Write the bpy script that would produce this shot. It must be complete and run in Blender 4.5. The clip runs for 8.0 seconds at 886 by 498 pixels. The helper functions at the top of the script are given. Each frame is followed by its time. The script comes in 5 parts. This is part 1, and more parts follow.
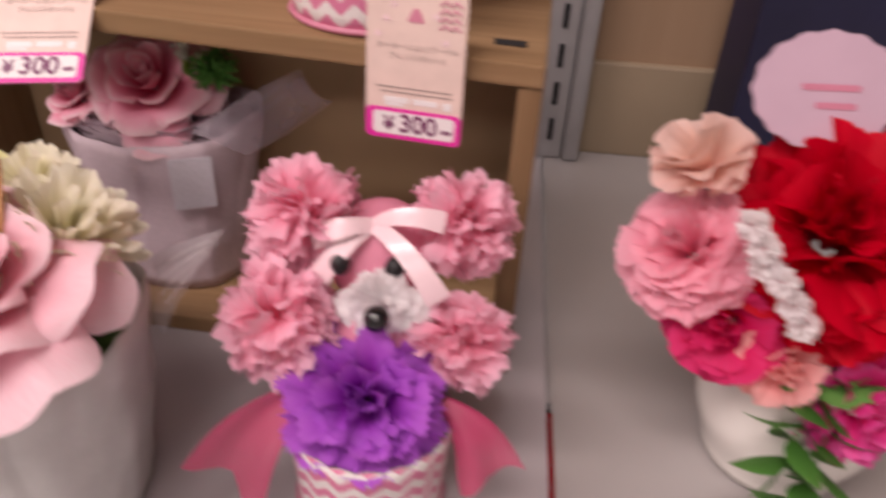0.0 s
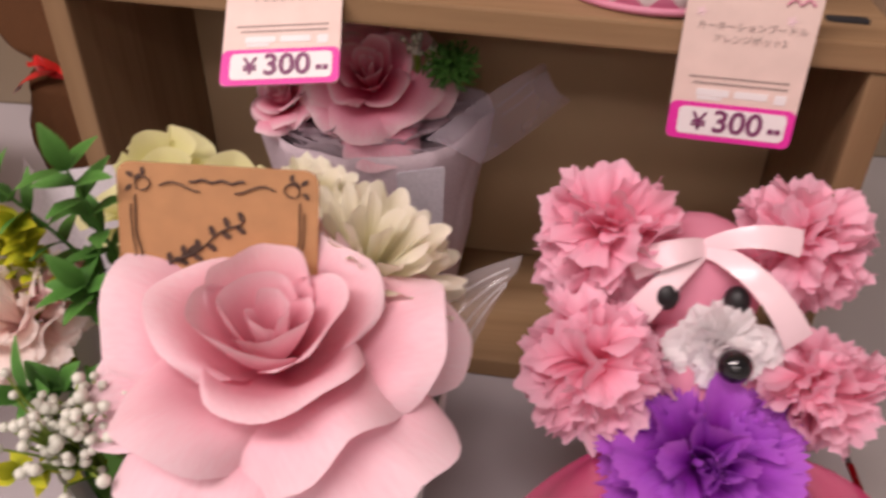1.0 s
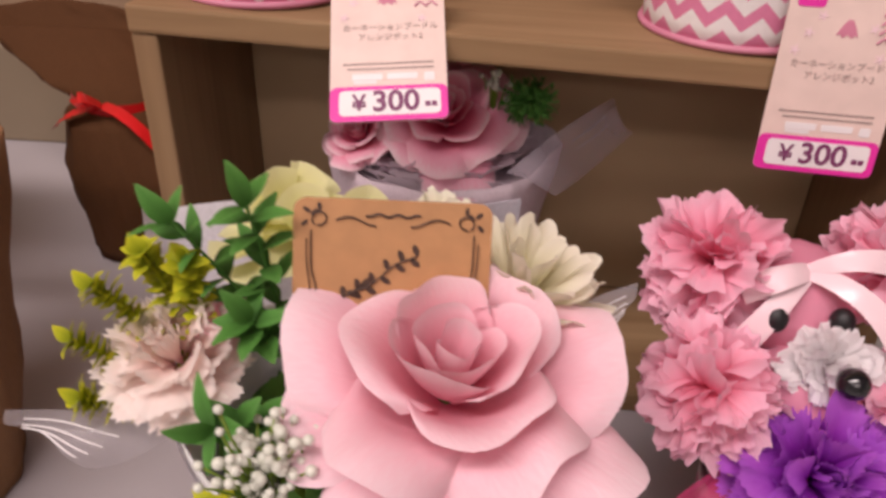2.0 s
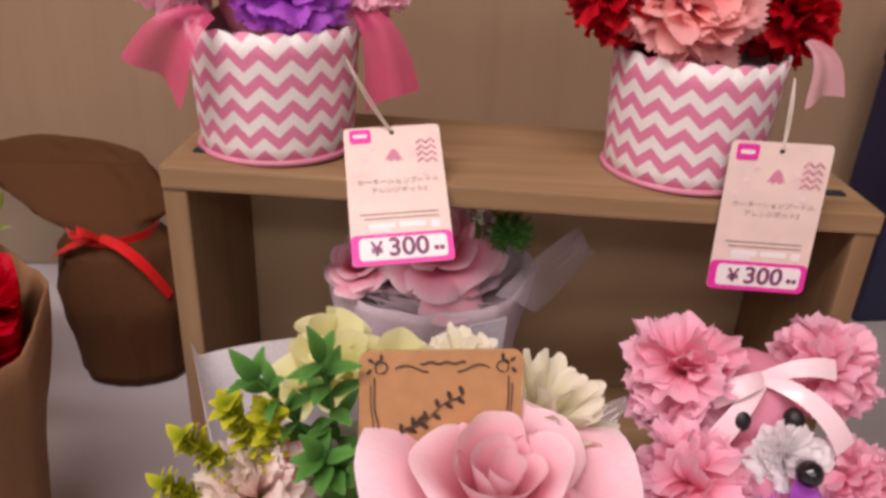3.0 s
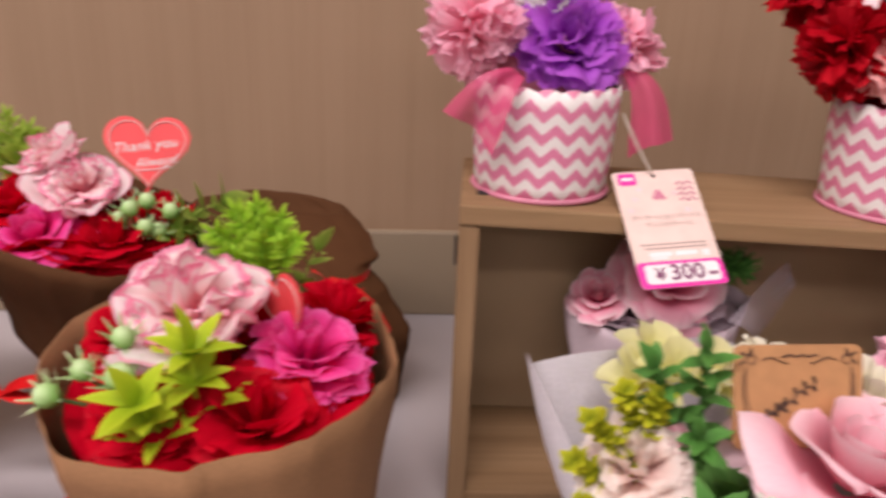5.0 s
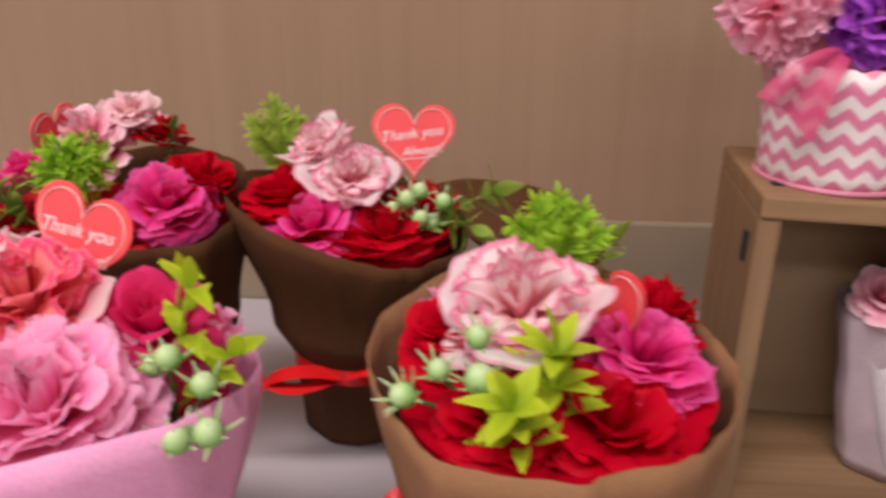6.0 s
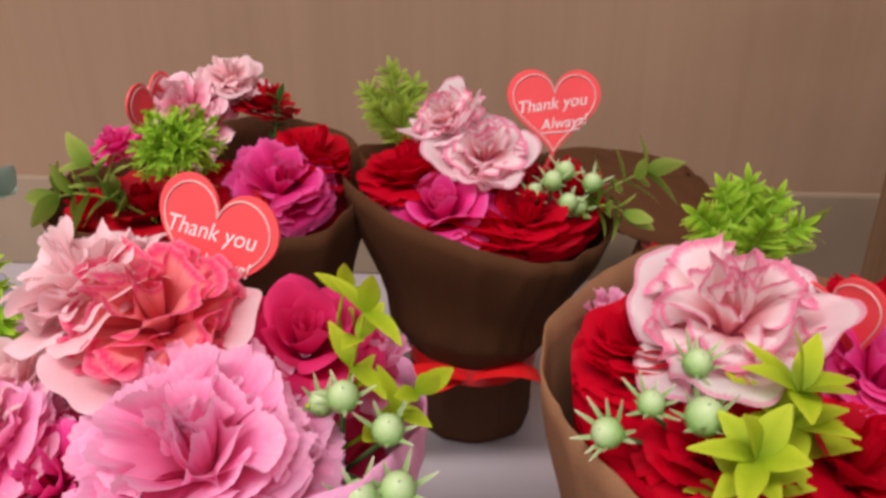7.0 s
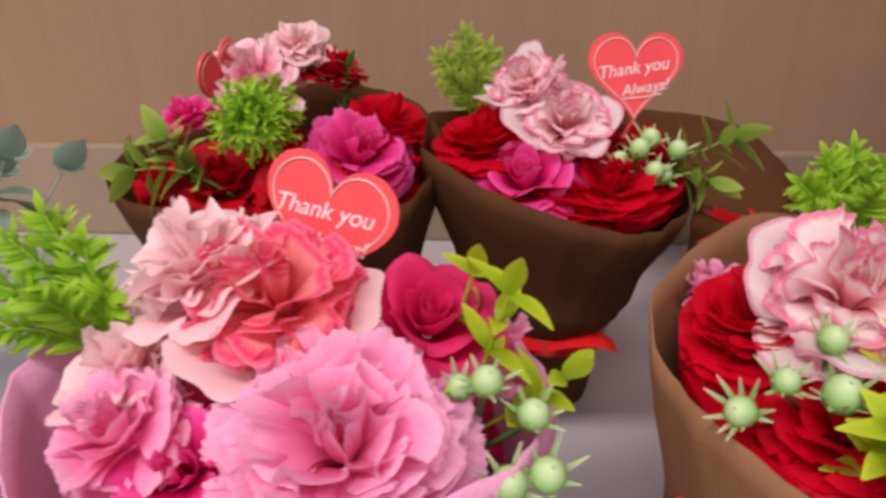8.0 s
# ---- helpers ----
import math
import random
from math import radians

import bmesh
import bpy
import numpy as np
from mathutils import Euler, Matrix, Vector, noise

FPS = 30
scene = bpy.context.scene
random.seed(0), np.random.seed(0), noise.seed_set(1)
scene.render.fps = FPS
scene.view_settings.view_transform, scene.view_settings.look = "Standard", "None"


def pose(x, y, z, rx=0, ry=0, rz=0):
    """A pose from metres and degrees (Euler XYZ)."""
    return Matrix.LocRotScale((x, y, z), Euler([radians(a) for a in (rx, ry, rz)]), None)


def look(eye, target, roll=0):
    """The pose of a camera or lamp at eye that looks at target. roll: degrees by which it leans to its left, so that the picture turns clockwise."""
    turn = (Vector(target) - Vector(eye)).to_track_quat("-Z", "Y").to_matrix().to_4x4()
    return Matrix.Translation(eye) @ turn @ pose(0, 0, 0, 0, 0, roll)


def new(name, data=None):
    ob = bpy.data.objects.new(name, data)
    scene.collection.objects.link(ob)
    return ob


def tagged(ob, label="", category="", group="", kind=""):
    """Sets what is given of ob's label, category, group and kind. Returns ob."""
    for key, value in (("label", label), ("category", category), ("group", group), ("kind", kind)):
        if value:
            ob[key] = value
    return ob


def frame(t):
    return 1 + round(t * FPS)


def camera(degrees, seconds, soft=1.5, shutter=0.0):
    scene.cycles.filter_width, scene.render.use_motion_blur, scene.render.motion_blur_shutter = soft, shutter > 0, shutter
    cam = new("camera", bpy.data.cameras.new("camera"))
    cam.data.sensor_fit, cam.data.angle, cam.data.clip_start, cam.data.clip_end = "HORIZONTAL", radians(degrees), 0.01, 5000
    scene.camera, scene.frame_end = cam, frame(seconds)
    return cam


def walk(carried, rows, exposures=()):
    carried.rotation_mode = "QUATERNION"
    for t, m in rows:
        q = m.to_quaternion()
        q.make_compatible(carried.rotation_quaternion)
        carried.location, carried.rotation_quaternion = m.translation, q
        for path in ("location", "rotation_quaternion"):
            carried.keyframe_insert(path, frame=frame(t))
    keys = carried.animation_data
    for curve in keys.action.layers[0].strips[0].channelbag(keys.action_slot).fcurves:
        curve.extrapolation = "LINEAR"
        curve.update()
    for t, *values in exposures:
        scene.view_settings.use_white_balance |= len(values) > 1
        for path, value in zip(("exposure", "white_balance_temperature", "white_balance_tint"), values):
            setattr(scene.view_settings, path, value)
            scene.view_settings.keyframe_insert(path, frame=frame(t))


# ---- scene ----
cam = camera(59.5, 8.0, soft=3.1, shutter=0.5)
PATH = [
    (0, (0.017, 0.156, 0.247), (-0.071, 1.797, -0.894), 3.6),
    (0.5, (-0.035, 0.184, 0.241), (-0.211, 1.815, -0.903), 1.4),
    (1, (-0.07, 0.191, 0.223), (-0.265, 1.823, -0.916), 0.5),
    (1.2, (-0.079, 0.192, 0.22), (-0.276, 1.827, -0.916), 0.5),
    (2.3, (-0.132, 0.176, 0.232), (-0.121, 1.896, -0.789), 2.5),
    (2.5, (-0.139, 0.172, 0.242), (-0.087, 1.912, -0.744), 2.6),
    (3, (-0.149, 0.16, 0.257), (-0.015, 1.947, -0.631), 2.8),
    (3.5, (-0.165, 0.147, 0.259), (0.036, 1.966, -0.548), 2.8),
    (4, (-0.185, 0.137, 0.263), (0.038, 1.965, -0.515), 2.8),
    (4.2, (-0.198, 0.131, 0.261), (0.021, 1.967, -0.501), 2.7),
    (5.3, (-0.288, 0.122, 0.249), (-0.217, 1.99, -0.46), 1.9),
    (5.5, (-0.306, 0.124, 0.247), (-0.28, 1.989, -0.473), 1.5),
    (6, (-0.345, 0.139, 0.247), (-0.422, 1.992, -0.501), 0.6),
    (6.5, (-0.38, 0.167, 0.249), (-0.526, 1.993, -0.552), -0.2),
    (7, (-0.391, 0.178, 0.245), (-0.539, 1.975, -0.619), -0.4),
    (7.5, (-0.403, 0.186, 0.243), (-0.548, 1.95, -0.687), -0.9),
    (8, (-0.423, 0.183, 0.247), (-0.556, 1.932, -0.713), -0.9),
]
walk(cam, [(t, look(eye, target, roll)) for t, eye, target, roll in PATH], [(0.0, -0.10, 6900, 31), (2.5, -0.13, 6800, 29), (4.0, 0.08, 6650, 28), (5.5, 0.04, 6600, 26), (6.5, -0.09, 6550, 28), (8.0, -0.10, 6500, 27)])

# ---- world and lights: a closed shop room lit by ceiling panels ----
world = bpy.data.worlds.new("world")
scene.world = world
world.use_nodes = True
world.node_tree.nodes["Background"].inputs[0].default_value = (1.0, 0.97, 0.95, 1)
world.node_tree.nodes["Background"].inputs[1].default_value = 0.25


def ceiling_lamp(x, y, sx, sy, watts, colour=(1.0, 0.96, 0.9)):
    d = bpy.data.lights.new("ceiling_light", "AREA")
    d.shape, d.size, d.size_y, d.energy, d.color = "RECTANGLE", sx, sy, watts, colour
    o = new("ceiling_light", d)
    o.location = (x, y, 1.68)
    tagged(o, "white rectangular shop ceiling light panel", "ceiling light", kind="structure")
    return o


ceiling_lamp(-1.0, -0.40, 2.2, 0.30, 52)
ceiling_lamp(-0.5, -1.9, 3.2, 0.30, 34)
ceiling_lamp(-0.5, -3.4, 3.2, 0.30, 30)


# ---- materials ----
def node_material(name):
    m = bpy.data.materials.new(name)
    m.use_nodes = True
    nt = m.node_tree
    return m, nt, nt.nodes["Principled BSDF"]


def noise_node(nt, scale, detail=4.0, coords="Object", stretch=(1, 1, 1)):
    tc = nt.nodes.new("ShaderNodeTexCoord")
    mp = nt.nodes.new("ShaderNodeMapping")
    mp.inputs["Scale"].default_value = stretch
    n = nt.nodes.new("ShaderNodeTexNoise")
    n.inputs["Scale"].default_value, n.inputs["Detail"].default_value = scale, detail
    nt.links.new(tc.outputs[coords], mp.inputs[0])
    nt.links.new(mp.outputs[0], n.inputs["Vector"])
    return n


def ramp(nt, src, stops):
    r = nt.nodes.new("ShaderNodeValToRGB")
    e = r.color_ramp.elements
    while len(e) < len(stops):
        e.new(0.5)
    for k, (p, c) in zip(e, stops):
        k.position, k.color = p, (*c, 1)
    nt.links.new(src, r.inputs[0])
    return r


def mix(nt, a, b, fac, mode="MIX"):
    m = nt.nodes.new("ShaderNodeMix")
    m.data_type, m.blend_type = "RGBA", mode
    for sock, v in ((m.inputs[0], fac), (m.inputs[6], a), (m.inputs[7], b)):
        if hasattr(v, "is_linked"):
            nt.links.new(v, sock)
        else:
            sock.default_value = v if isinstance(v, float) else (*v, 1)
    return m.outputs[2]


def bump(nt, bsdf, src, strength, dist=0.001):
    b = nt.nodes.new("ShaderNodeBump")
    b.inputs["Strength"].default_value, b.inputs["Distance"].default_value = strength, dist
    nt.links.new(src, b.inputs["Height"])
    nt.links.new(b.outputs[0], bsdf.inputs["Normal"])


def plain(name, colour, rough=0.5, metal=0.0, var=0.08, scale=60, bumps=0.0, coat=0.0):
    """A paint, plastic, metal or cloth with slight uneven tone at two scales."""
    m, nt, b = node_material(name)
    n = noise_node(nt, scale)
    n2 = noise_node(nt, scale * 0.13, 2)
    lo = tuple(c * (1 - var) for c in colour)
    hi = tuple(min(1, c * (1 + var)) for c in colour)
    c1 = ramp(nt, n.outputs[0], [(0.3, lo), (0.7, hi)])
    c2 = ramp(nt, n2.outputs[0], [(0.35, tuple(1 - var for _ in range(3))), (0.65, (1, 1, 1))])
    nt.links.new(mix(nt, c1.outputs[0], c2.outputs[0], 1.0, "MULTIPLY"), b.inputs["Base Color"])
    b.inputs["Roughness"].default_value, b.inputs["Metallic"].default_value = rough, metal
    b.inputs["Coat Weight"].default_value = coat
    if bumps:
        bump(nt, b, n.outputs[0], bumps)
    return m


def petal_material(name, stops, rough=0.6, trans=0.46, spread=0.22):
    """Dyed cloth petal: colour runs from the root (0) to the edge (1), with fine veins; some stops hold shade, some
    sheen.
    """
    m, nt, b = node_material(name)
    uv = nt.nodes.new("ShaderNodeUVMap")
    sep = nt.nodes.new("ShaderNodeSeparateXYZ")
    nt.links.new(uv.outputs[0], sep.inputs[0])
    n = noise_node(nt, 9.0, 3, "UV", (6, 1.2, 1))
    add = nt.nodes.new("ShaderNodeMath")
    add.operation = "MULTIPLY_ADD"
    add.inputs[1].default_value = spread
    nt.links.new(n.outputs[0], add.inputs[0])
    off = nt.nodes.new("ShaderNodeMath")
    off.operation = "SUBTRACT"
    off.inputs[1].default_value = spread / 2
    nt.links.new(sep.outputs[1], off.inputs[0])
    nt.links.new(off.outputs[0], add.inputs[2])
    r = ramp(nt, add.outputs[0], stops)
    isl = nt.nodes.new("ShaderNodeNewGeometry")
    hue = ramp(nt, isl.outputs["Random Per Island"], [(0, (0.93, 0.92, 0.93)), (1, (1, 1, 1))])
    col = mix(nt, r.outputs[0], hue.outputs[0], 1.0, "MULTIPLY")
    nt.links.new(col, b.inputs["Base Color"])
    b.inputs["Roughness"].default_value = rough
    b.inputs["Specular IOR Level"].default_value = 0.2
    bump(nt, b, n.outputs[0], 0.35, 0.0006)
    if trans:
        t = nt.nodes.new("ShaderNodeBsdfTranslucent")
        nt.links.new(col, t.inputs[0])
        ms = nt.nodes.new("ShaderNodeMixShader")
        ms.inputs[0].default_value = trans
        nt.links.new(b.outputs[0], ms.inputs[1])
        nt.links.new(t.outputs[0], ms.inputs[2])
        nt.links.new(ms.outputs[0], nt.nodes["Material Output"].inputs[0])
    return m


def wood_material(name, dark, light, axis, scale=1.0, fine=0.86):
    """Wood grain running along an axis (0 x, 1 y, 2 z)."""
    m, nt, b = node_material(name)
    st = [38.0, 38.0, 38.0]
    st[axis] = 1.6
    n = noise_node(nt, 2.2 * scale, 6, "Object", st)
    st2 = [160.0, 160.0, 160.0]
    st2[axis] = 5.0
    n2 = noise_node(nt, 2.0 * scale, 3, "Object", st2)
    c1 = ramp(nt, n.outputs[0], [(0.3, dark), (0.7, light)])
    c2 = ramp(nt, n2.outputs[0], [(0.3, (fine, fine - 0.01, fine - 0.02)), (0.6, (1, 1, 1))])
    big = noise_node(nt, 3.0, 2)
    c3 = ramp(nt, big.outputs[0], [(0.3, (0.9, 0.9, 0.9)), (0.7, (1, 1, 1))])
    col = mix(nt, mix(nt, c1.outputs[0], c2.outputs[0], 1.0, "MULTIPLY"), c3.outputs[0], 1.0, "MULTIPLY")
    nt.links.new(col, b.inputs["Base Color"])
    b.inputs["Roughness"].default_value = 0.6
    b.inputs["Specular IOR Level"].default_value = 0.2
    bump(nt, b, n2.outputs[0], 0.25, 0.0005)
    return m


def paper_material(name, colour, rough=0.7, crease=0.5, trans=0.0):
    m, nt, b = node_material(name)
    n = noise_node(nt, 900, 3)
    n2 = noise_node(nt, 22, 3)
    c1 = ramp(nt, n.outputs[0], [(0.3, tuple(c * 0.9 for c in colour)), (0.7, tuple(min(1, c * 1.06) for c in colour))])
    c2 = ramp(nt, n2.outputs[0], [(0.3, (0.9, 0.9, 0.9)), (0.7, (1, 1, 1))])
    col = mix(nt, c1.outputs[0], c2.outputs[0], 1.0, "MULTIPLY")
    nt.links.new(col, b.inputs["Base Color"])
    b.inputs["Roughness"].default_value = rough
    b.inputs["Specular IOR Level"].default_value = 0.15
    vor = nt.nodes.new("ShaderNodeTexVoronoi")
    vor.feature = "DISTANCE_TO_EDGE"
    vor.inputs["Scale"].default_value = 34
    warp = nt.nodes.new("ShaderNodeTexCoord")
    nt.links.new(warp.outputs["Object"], vor.inputs["Vector"])
    edge = ramp(nt, vor.outputs["Distance"], [(0.0, (0, 0, 0)), (0.12, (1, 1, 1))])
    bump(nt, b, mix(nt, n2.outputs[0], edge.outputs[0], 0.05), crease, 0.004)
    if trans:
        t = nt.nodes.new("ShaderNodeBsdfTranslucent")
        nt.links.new(col, t.inputs[0])
        ms = nt.nodes.new("ShaderNodeMixShader")
        ms.inputs[0].default_value = trans
        nt.links.new(b.outputs[0], ms.inputs[1])
        nt.links.new(t.outputs[0], ms.inputs[2])
        nt.links.new(ms.outputs[0], nt.nodes["Material Output"].inputs[0])
    return m


def film_material(name, colour, clear, rough=0.12):
    """Thin see-through plastic film or gauze: part clear, part milky with gloss."""
    m, nt, b = node_material(name)
    n = noise_node(nt, 45, 3)
    r = ramp(nt, n.outputs[0], [(0.3, (clear - 0.07,) * 3), (0.7, (clear + 0.07,) * 3)])
    b.inputs["Base Color"].default_value = (*colour, 1)
    b.inputs["Roughness"].default_value = rough
    t = nt.nodes.new("ShaderNodeBsdfTransparent")
    ms = nt.nodes.new("ShaderNodeMixShader")
    nt.links.new(r.outputs[0], ms.inputs[0])
    nt.links.new(b.outputs[0], ms.inputs[1])
    nt.links.new(t.outputs[0], ms.inputs[2])
    nt.links.new(ms.outputs[0], nt.nodes["Material Output"].inputs[0])
    bump(nt, b, n.outputs[0], 0.4, 0.003)
    return m


def chevron_material(name, a, c, peaks, bands):
    """Printed zigzag bands on paper, by the mesh's UV map."""
    m, nt, b = node_material(name)
    uv = nt.nodes.new("ShaderNodeUVMap")
    sep = nt.nodes.new("ShaderNodeSeparateXYZ")
    nt.links.new(uv.outputs[0], sep.inputs[0])

    def math_node(op, x, y=None, z=None):
        k = nt.nodes.new("ShaderNodeMath")
        k.operation = op
        for i, v in enumerate((x, y, z)):
            if v is None:
                continue
            if isinstance(v, (int, float)):
                k.inputs[i].default_value = v
            else:
                nt.links.new(v, k.inputs[i])
        return k.outputs[0]
    zig = math_node("PINGPONG", math_node("MULTIPLY", sep.outputs[0], peaks * 2.0), 1.0)
    h = math_node("MULTIPLY_ADD", zig, 0.52, math_node("MULTIPLY", sep.outputs[1], float(bands)))
    fr = math_node("FRACT", math_node("ADD", h, 0.80))
    k = math_node("GREATER_THAN", fr, 0.5)
    n = noise_node(nt, 500, 3)
    tone = ramp(nt, n.outputs[0], [(0.3, (0.93, 0.93, 0.93)), (0.7, (1, 1, 1))])
    nt.links.new(mix(nt, mix(nt, a, c, k), tone.outputs[0], 1.0, "MULTIPLY"), b.inputs["Base Color"])
    b.inputs["Roughness"].default_value = 0.55
    return m


M = {}
M["wall_wood"] = wood_material("wall_wood", (0.305, 0.202, 0.126), (0.330, 0.221, 0.140), 2, 0.5, 0.95)
M["strip"] = plain("strip_board", (0.29, 0.225, 0.150), 0.5, var=0.06, scale=20)
M["shelf"] = plain("shelf_white_enamel", (0.430, 0.400, 0.412), 0.28, var=0.04, scale=9)
M["shelf_grey"] = plain("shelf_pale_enamel", (0.375, 0.355, 0.345), 0.25, var=0.05, scale=9)
M["rail"] = plain("rail_steel", (0.396, 0.396, 0.403), 0.35, 0.6, 0.06, 40)
M["slot"] = plain("slot_dark", (0.01, 0.01, 0.012), 0.8)
M["navy"] = plain("navy_card", (0.012, 0.012, 0.045), 0.5, var=0.15, scale=30)
M["crate"] = wood_material("crate_wood", (0.232, 0.138, 0.068), (0.315, 0.200, 0.106), 0, 1.0, 0.9)
M["crate_up"] = wood_material("crate_wood_upright", (0.215, 0.128, 0.064), (0.290, 0.184, 0.099), 2, 1.0, 0.9)
M["crate_back"] = plain("crate_back_board", (0.380, 0.265, 0.150), 0.7, var=0.1, scale=16)
# kraft paper of the back wraps, darkened for the shade they stand in
M["kraft"] = paper_material("kraft_paper_shaded", (0.084, 0.034, 0.0125), 0.85, 0.35)
# the same kraft paper, lightened for the light on the front wrap
M["kraft_lit"] = paper_material("kraft_paper_lit", (0.255, 0.132, 0.064), 0.85, 0.35)
M["pink_paper"] = paper_material("pink_paper", (0.80, 0.36, 0.56), 0.45, 0.25)
M["white_paper"] = paper_material("white_paper", (0.82, 0.80, 0.86), 0.5, 0.3, 0.2)
M["lilac_paper"] = paper_material("lilac_paper", (0.70, 0.58, 0.63), 0.5, 0.4, 0.15)
M["grey_paper"] = paper_material("grey_paper", (0.302, 0.295, 0.317), 0.4, 0.4)
M["frost"] = film_material("frosted_film", (0.70, 0.71, 0.69), 0.25, 0.3)
M["film"] = film_material("clear_film", (0.54, 0.504, 0.533), 0.72, 0.1)
M["film_lilac"] = film_material("lilac_film", (0.50, 0.43, 0.49), 0.58, 0.15)
M["organza"] = film_material("organza_gauze", (0.533, 0.0504, 0.144), 0.26, 0.5)
M["organza_pale"] = film_material("organza_gauze_pale", (0.612, 0.302, 0.346), 0.35, 0.5)
M["ribbon_red"] = plain("satin_red", (0.62, 0.012, 0.012), 0.3, var=0.1)
M["ribbon_pink"] = plain("satin_pale_pink", (0.84, 0.62, 0.66), 0.25, var=0.05)
M["chevron"] = chevron_material("chevron_paper", (0.66, 0.20, 0.33), (0.74, 0.70, 0.68), 18, 5)
M["pot_in"] = plain("pot_inside", (0.432, 0.36, 0.346), 0.7)
M["vase"] = plain("white_vase", (0.547, 0.533, 0.49), 0.25, var=0.03, coat=0.3)
M["vase_white"] = plain("vase_glazed_white", (0.80, 0.78, 0.73), 0.22, var=0.03, coat=0.3)
M["tag"] = plain("tag_card", (0.72, 0.56, 0.50), 0.5, var=0.05, scale=120)
M["magenta"] = plain("magenta_ink", (0.72, 0.03, 0.33), 0.45, var=0.04)
M["white_ink"] = plain("white_ink", (0.74, 0.71, 0.71), 0.5, var=0.03)
M["plum_ink"] = plain("plum_ink", (0.18, 0.036, 0.115), 0.5)
M["grey_ink"] = plain("grey_ink", (0.324, 0.252, 0.23), 0.6)
M["rose_ink"] = plain("rose_ink", (0.576, 0.202, 0.288), 0.5)
M["string"] = plain("tag_string", (0.54, 0.468, 0.396), 0.7)
M["heart"] = plain("heart_card", (0.80, 0.075, 0.08), 0.45, var=0.05, scale=90)
M["heart_line"] = plain("heart_line_ink", (0.684, 0.446, 0.418), 0.5)
M["brown_card"] = plain("brown_card", (0.432, 0.216, 0.09), 0.6, var=0.08, scale=200)
M["brown_ink"] = plain("dark_brown_ink", (0.0576, 0.0252, 0.0144), 0.6)
M["round_card"] = plain("pale_lilac_card", (0.518, 0.36, 0.446), 0.5, var=0.03)
M["black_bead"] = plain("black_bead", (0.006, 0.006, 0.008), 0.12, coat=0.5)
M["eye"] = plain("black_felt", (0.008, 0.007, 0.008), 0.5)
M["wire"] = plain("green_wire", (0.072, 0.144, 0.036), 0.6)

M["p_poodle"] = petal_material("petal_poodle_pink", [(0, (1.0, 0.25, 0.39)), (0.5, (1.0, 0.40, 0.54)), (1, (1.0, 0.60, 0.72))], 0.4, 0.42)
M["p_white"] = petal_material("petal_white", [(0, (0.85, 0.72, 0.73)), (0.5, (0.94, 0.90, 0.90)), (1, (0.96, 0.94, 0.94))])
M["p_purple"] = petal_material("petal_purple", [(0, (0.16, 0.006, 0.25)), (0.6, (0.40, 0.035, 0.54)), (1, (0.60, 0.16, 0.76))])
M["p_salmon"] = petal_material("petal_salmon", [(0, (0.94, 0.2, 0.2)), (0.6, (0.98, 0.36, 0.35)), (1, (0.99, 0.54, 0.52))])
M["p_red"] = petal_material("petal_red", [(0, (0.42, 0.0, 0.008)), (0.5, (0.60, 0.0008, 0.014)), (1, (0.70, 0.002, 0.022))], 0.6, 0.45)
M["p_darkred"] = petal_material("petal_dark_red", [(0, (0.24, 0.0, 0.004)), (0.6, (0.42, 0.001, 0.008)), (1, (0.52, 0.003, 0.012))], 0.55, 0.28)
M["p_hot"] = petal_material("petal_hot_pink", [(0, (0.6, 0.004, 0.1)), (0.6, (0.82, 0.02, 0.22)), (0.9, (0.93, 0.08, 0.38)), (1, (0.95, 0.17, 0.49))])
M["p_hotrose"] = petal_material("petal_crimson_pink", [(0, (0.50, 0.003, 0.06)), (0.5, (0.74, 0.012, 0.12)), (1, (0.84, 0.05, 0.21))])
# root stops mix deep pink dye with the shade down between petals
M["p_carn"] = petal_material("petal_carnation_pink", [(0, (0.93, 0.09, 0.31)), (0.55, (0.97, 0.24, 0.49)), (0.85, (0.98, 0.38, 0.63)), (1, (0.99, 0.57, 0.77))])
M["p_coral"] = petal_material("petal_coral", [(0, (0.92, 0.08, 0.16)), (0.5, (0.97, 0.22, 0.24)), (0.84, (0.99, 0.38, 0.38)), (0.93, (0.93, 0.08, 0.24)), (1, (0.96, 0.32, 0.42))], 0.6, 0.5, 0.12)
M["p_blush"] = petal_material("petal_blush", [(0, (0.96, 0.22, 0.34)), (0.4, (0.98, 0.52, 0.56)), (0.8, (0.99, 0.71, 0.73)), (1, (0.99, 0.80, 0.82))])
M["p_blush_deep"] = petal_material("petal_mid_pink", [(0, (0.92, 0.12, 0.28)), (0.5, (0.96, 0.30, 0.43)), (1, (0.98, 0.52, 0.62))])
M["p_lilac"] = petal_material("tissue_lilac", [(0, (0.62, 0.50, 0.56)), (1, (0.74, 0.63, 0.69))])
M["p_varie"] = petal_material("petal_white_pink_edge", [(0, (0.96, 0.22, 0.36)), (0.5, (0.98, 0.5, 0.54)), (0.78, (0.99, 0.86, 0.85)), (0.90, (0.99, 0.90, 0.90)), (0.965, (0.96, 0.30, 0.48)), (1, (0.97, 0.40, 0.56))], 0.6, 0.5, 0.10)
M["p_varie_w"] = petal_material("petal_white_blush_edge", [(0, (0.96, 0.36, 0.45)), (0.4, (0.98, 0.78, 0.79)), (0.92, (0.99, 0.93, 0.93)), (0.97, (0.95, 0.42, 0.56)), (1, (0.96, 0.58, 0.68))], 0.6, 0.5, 0.10)
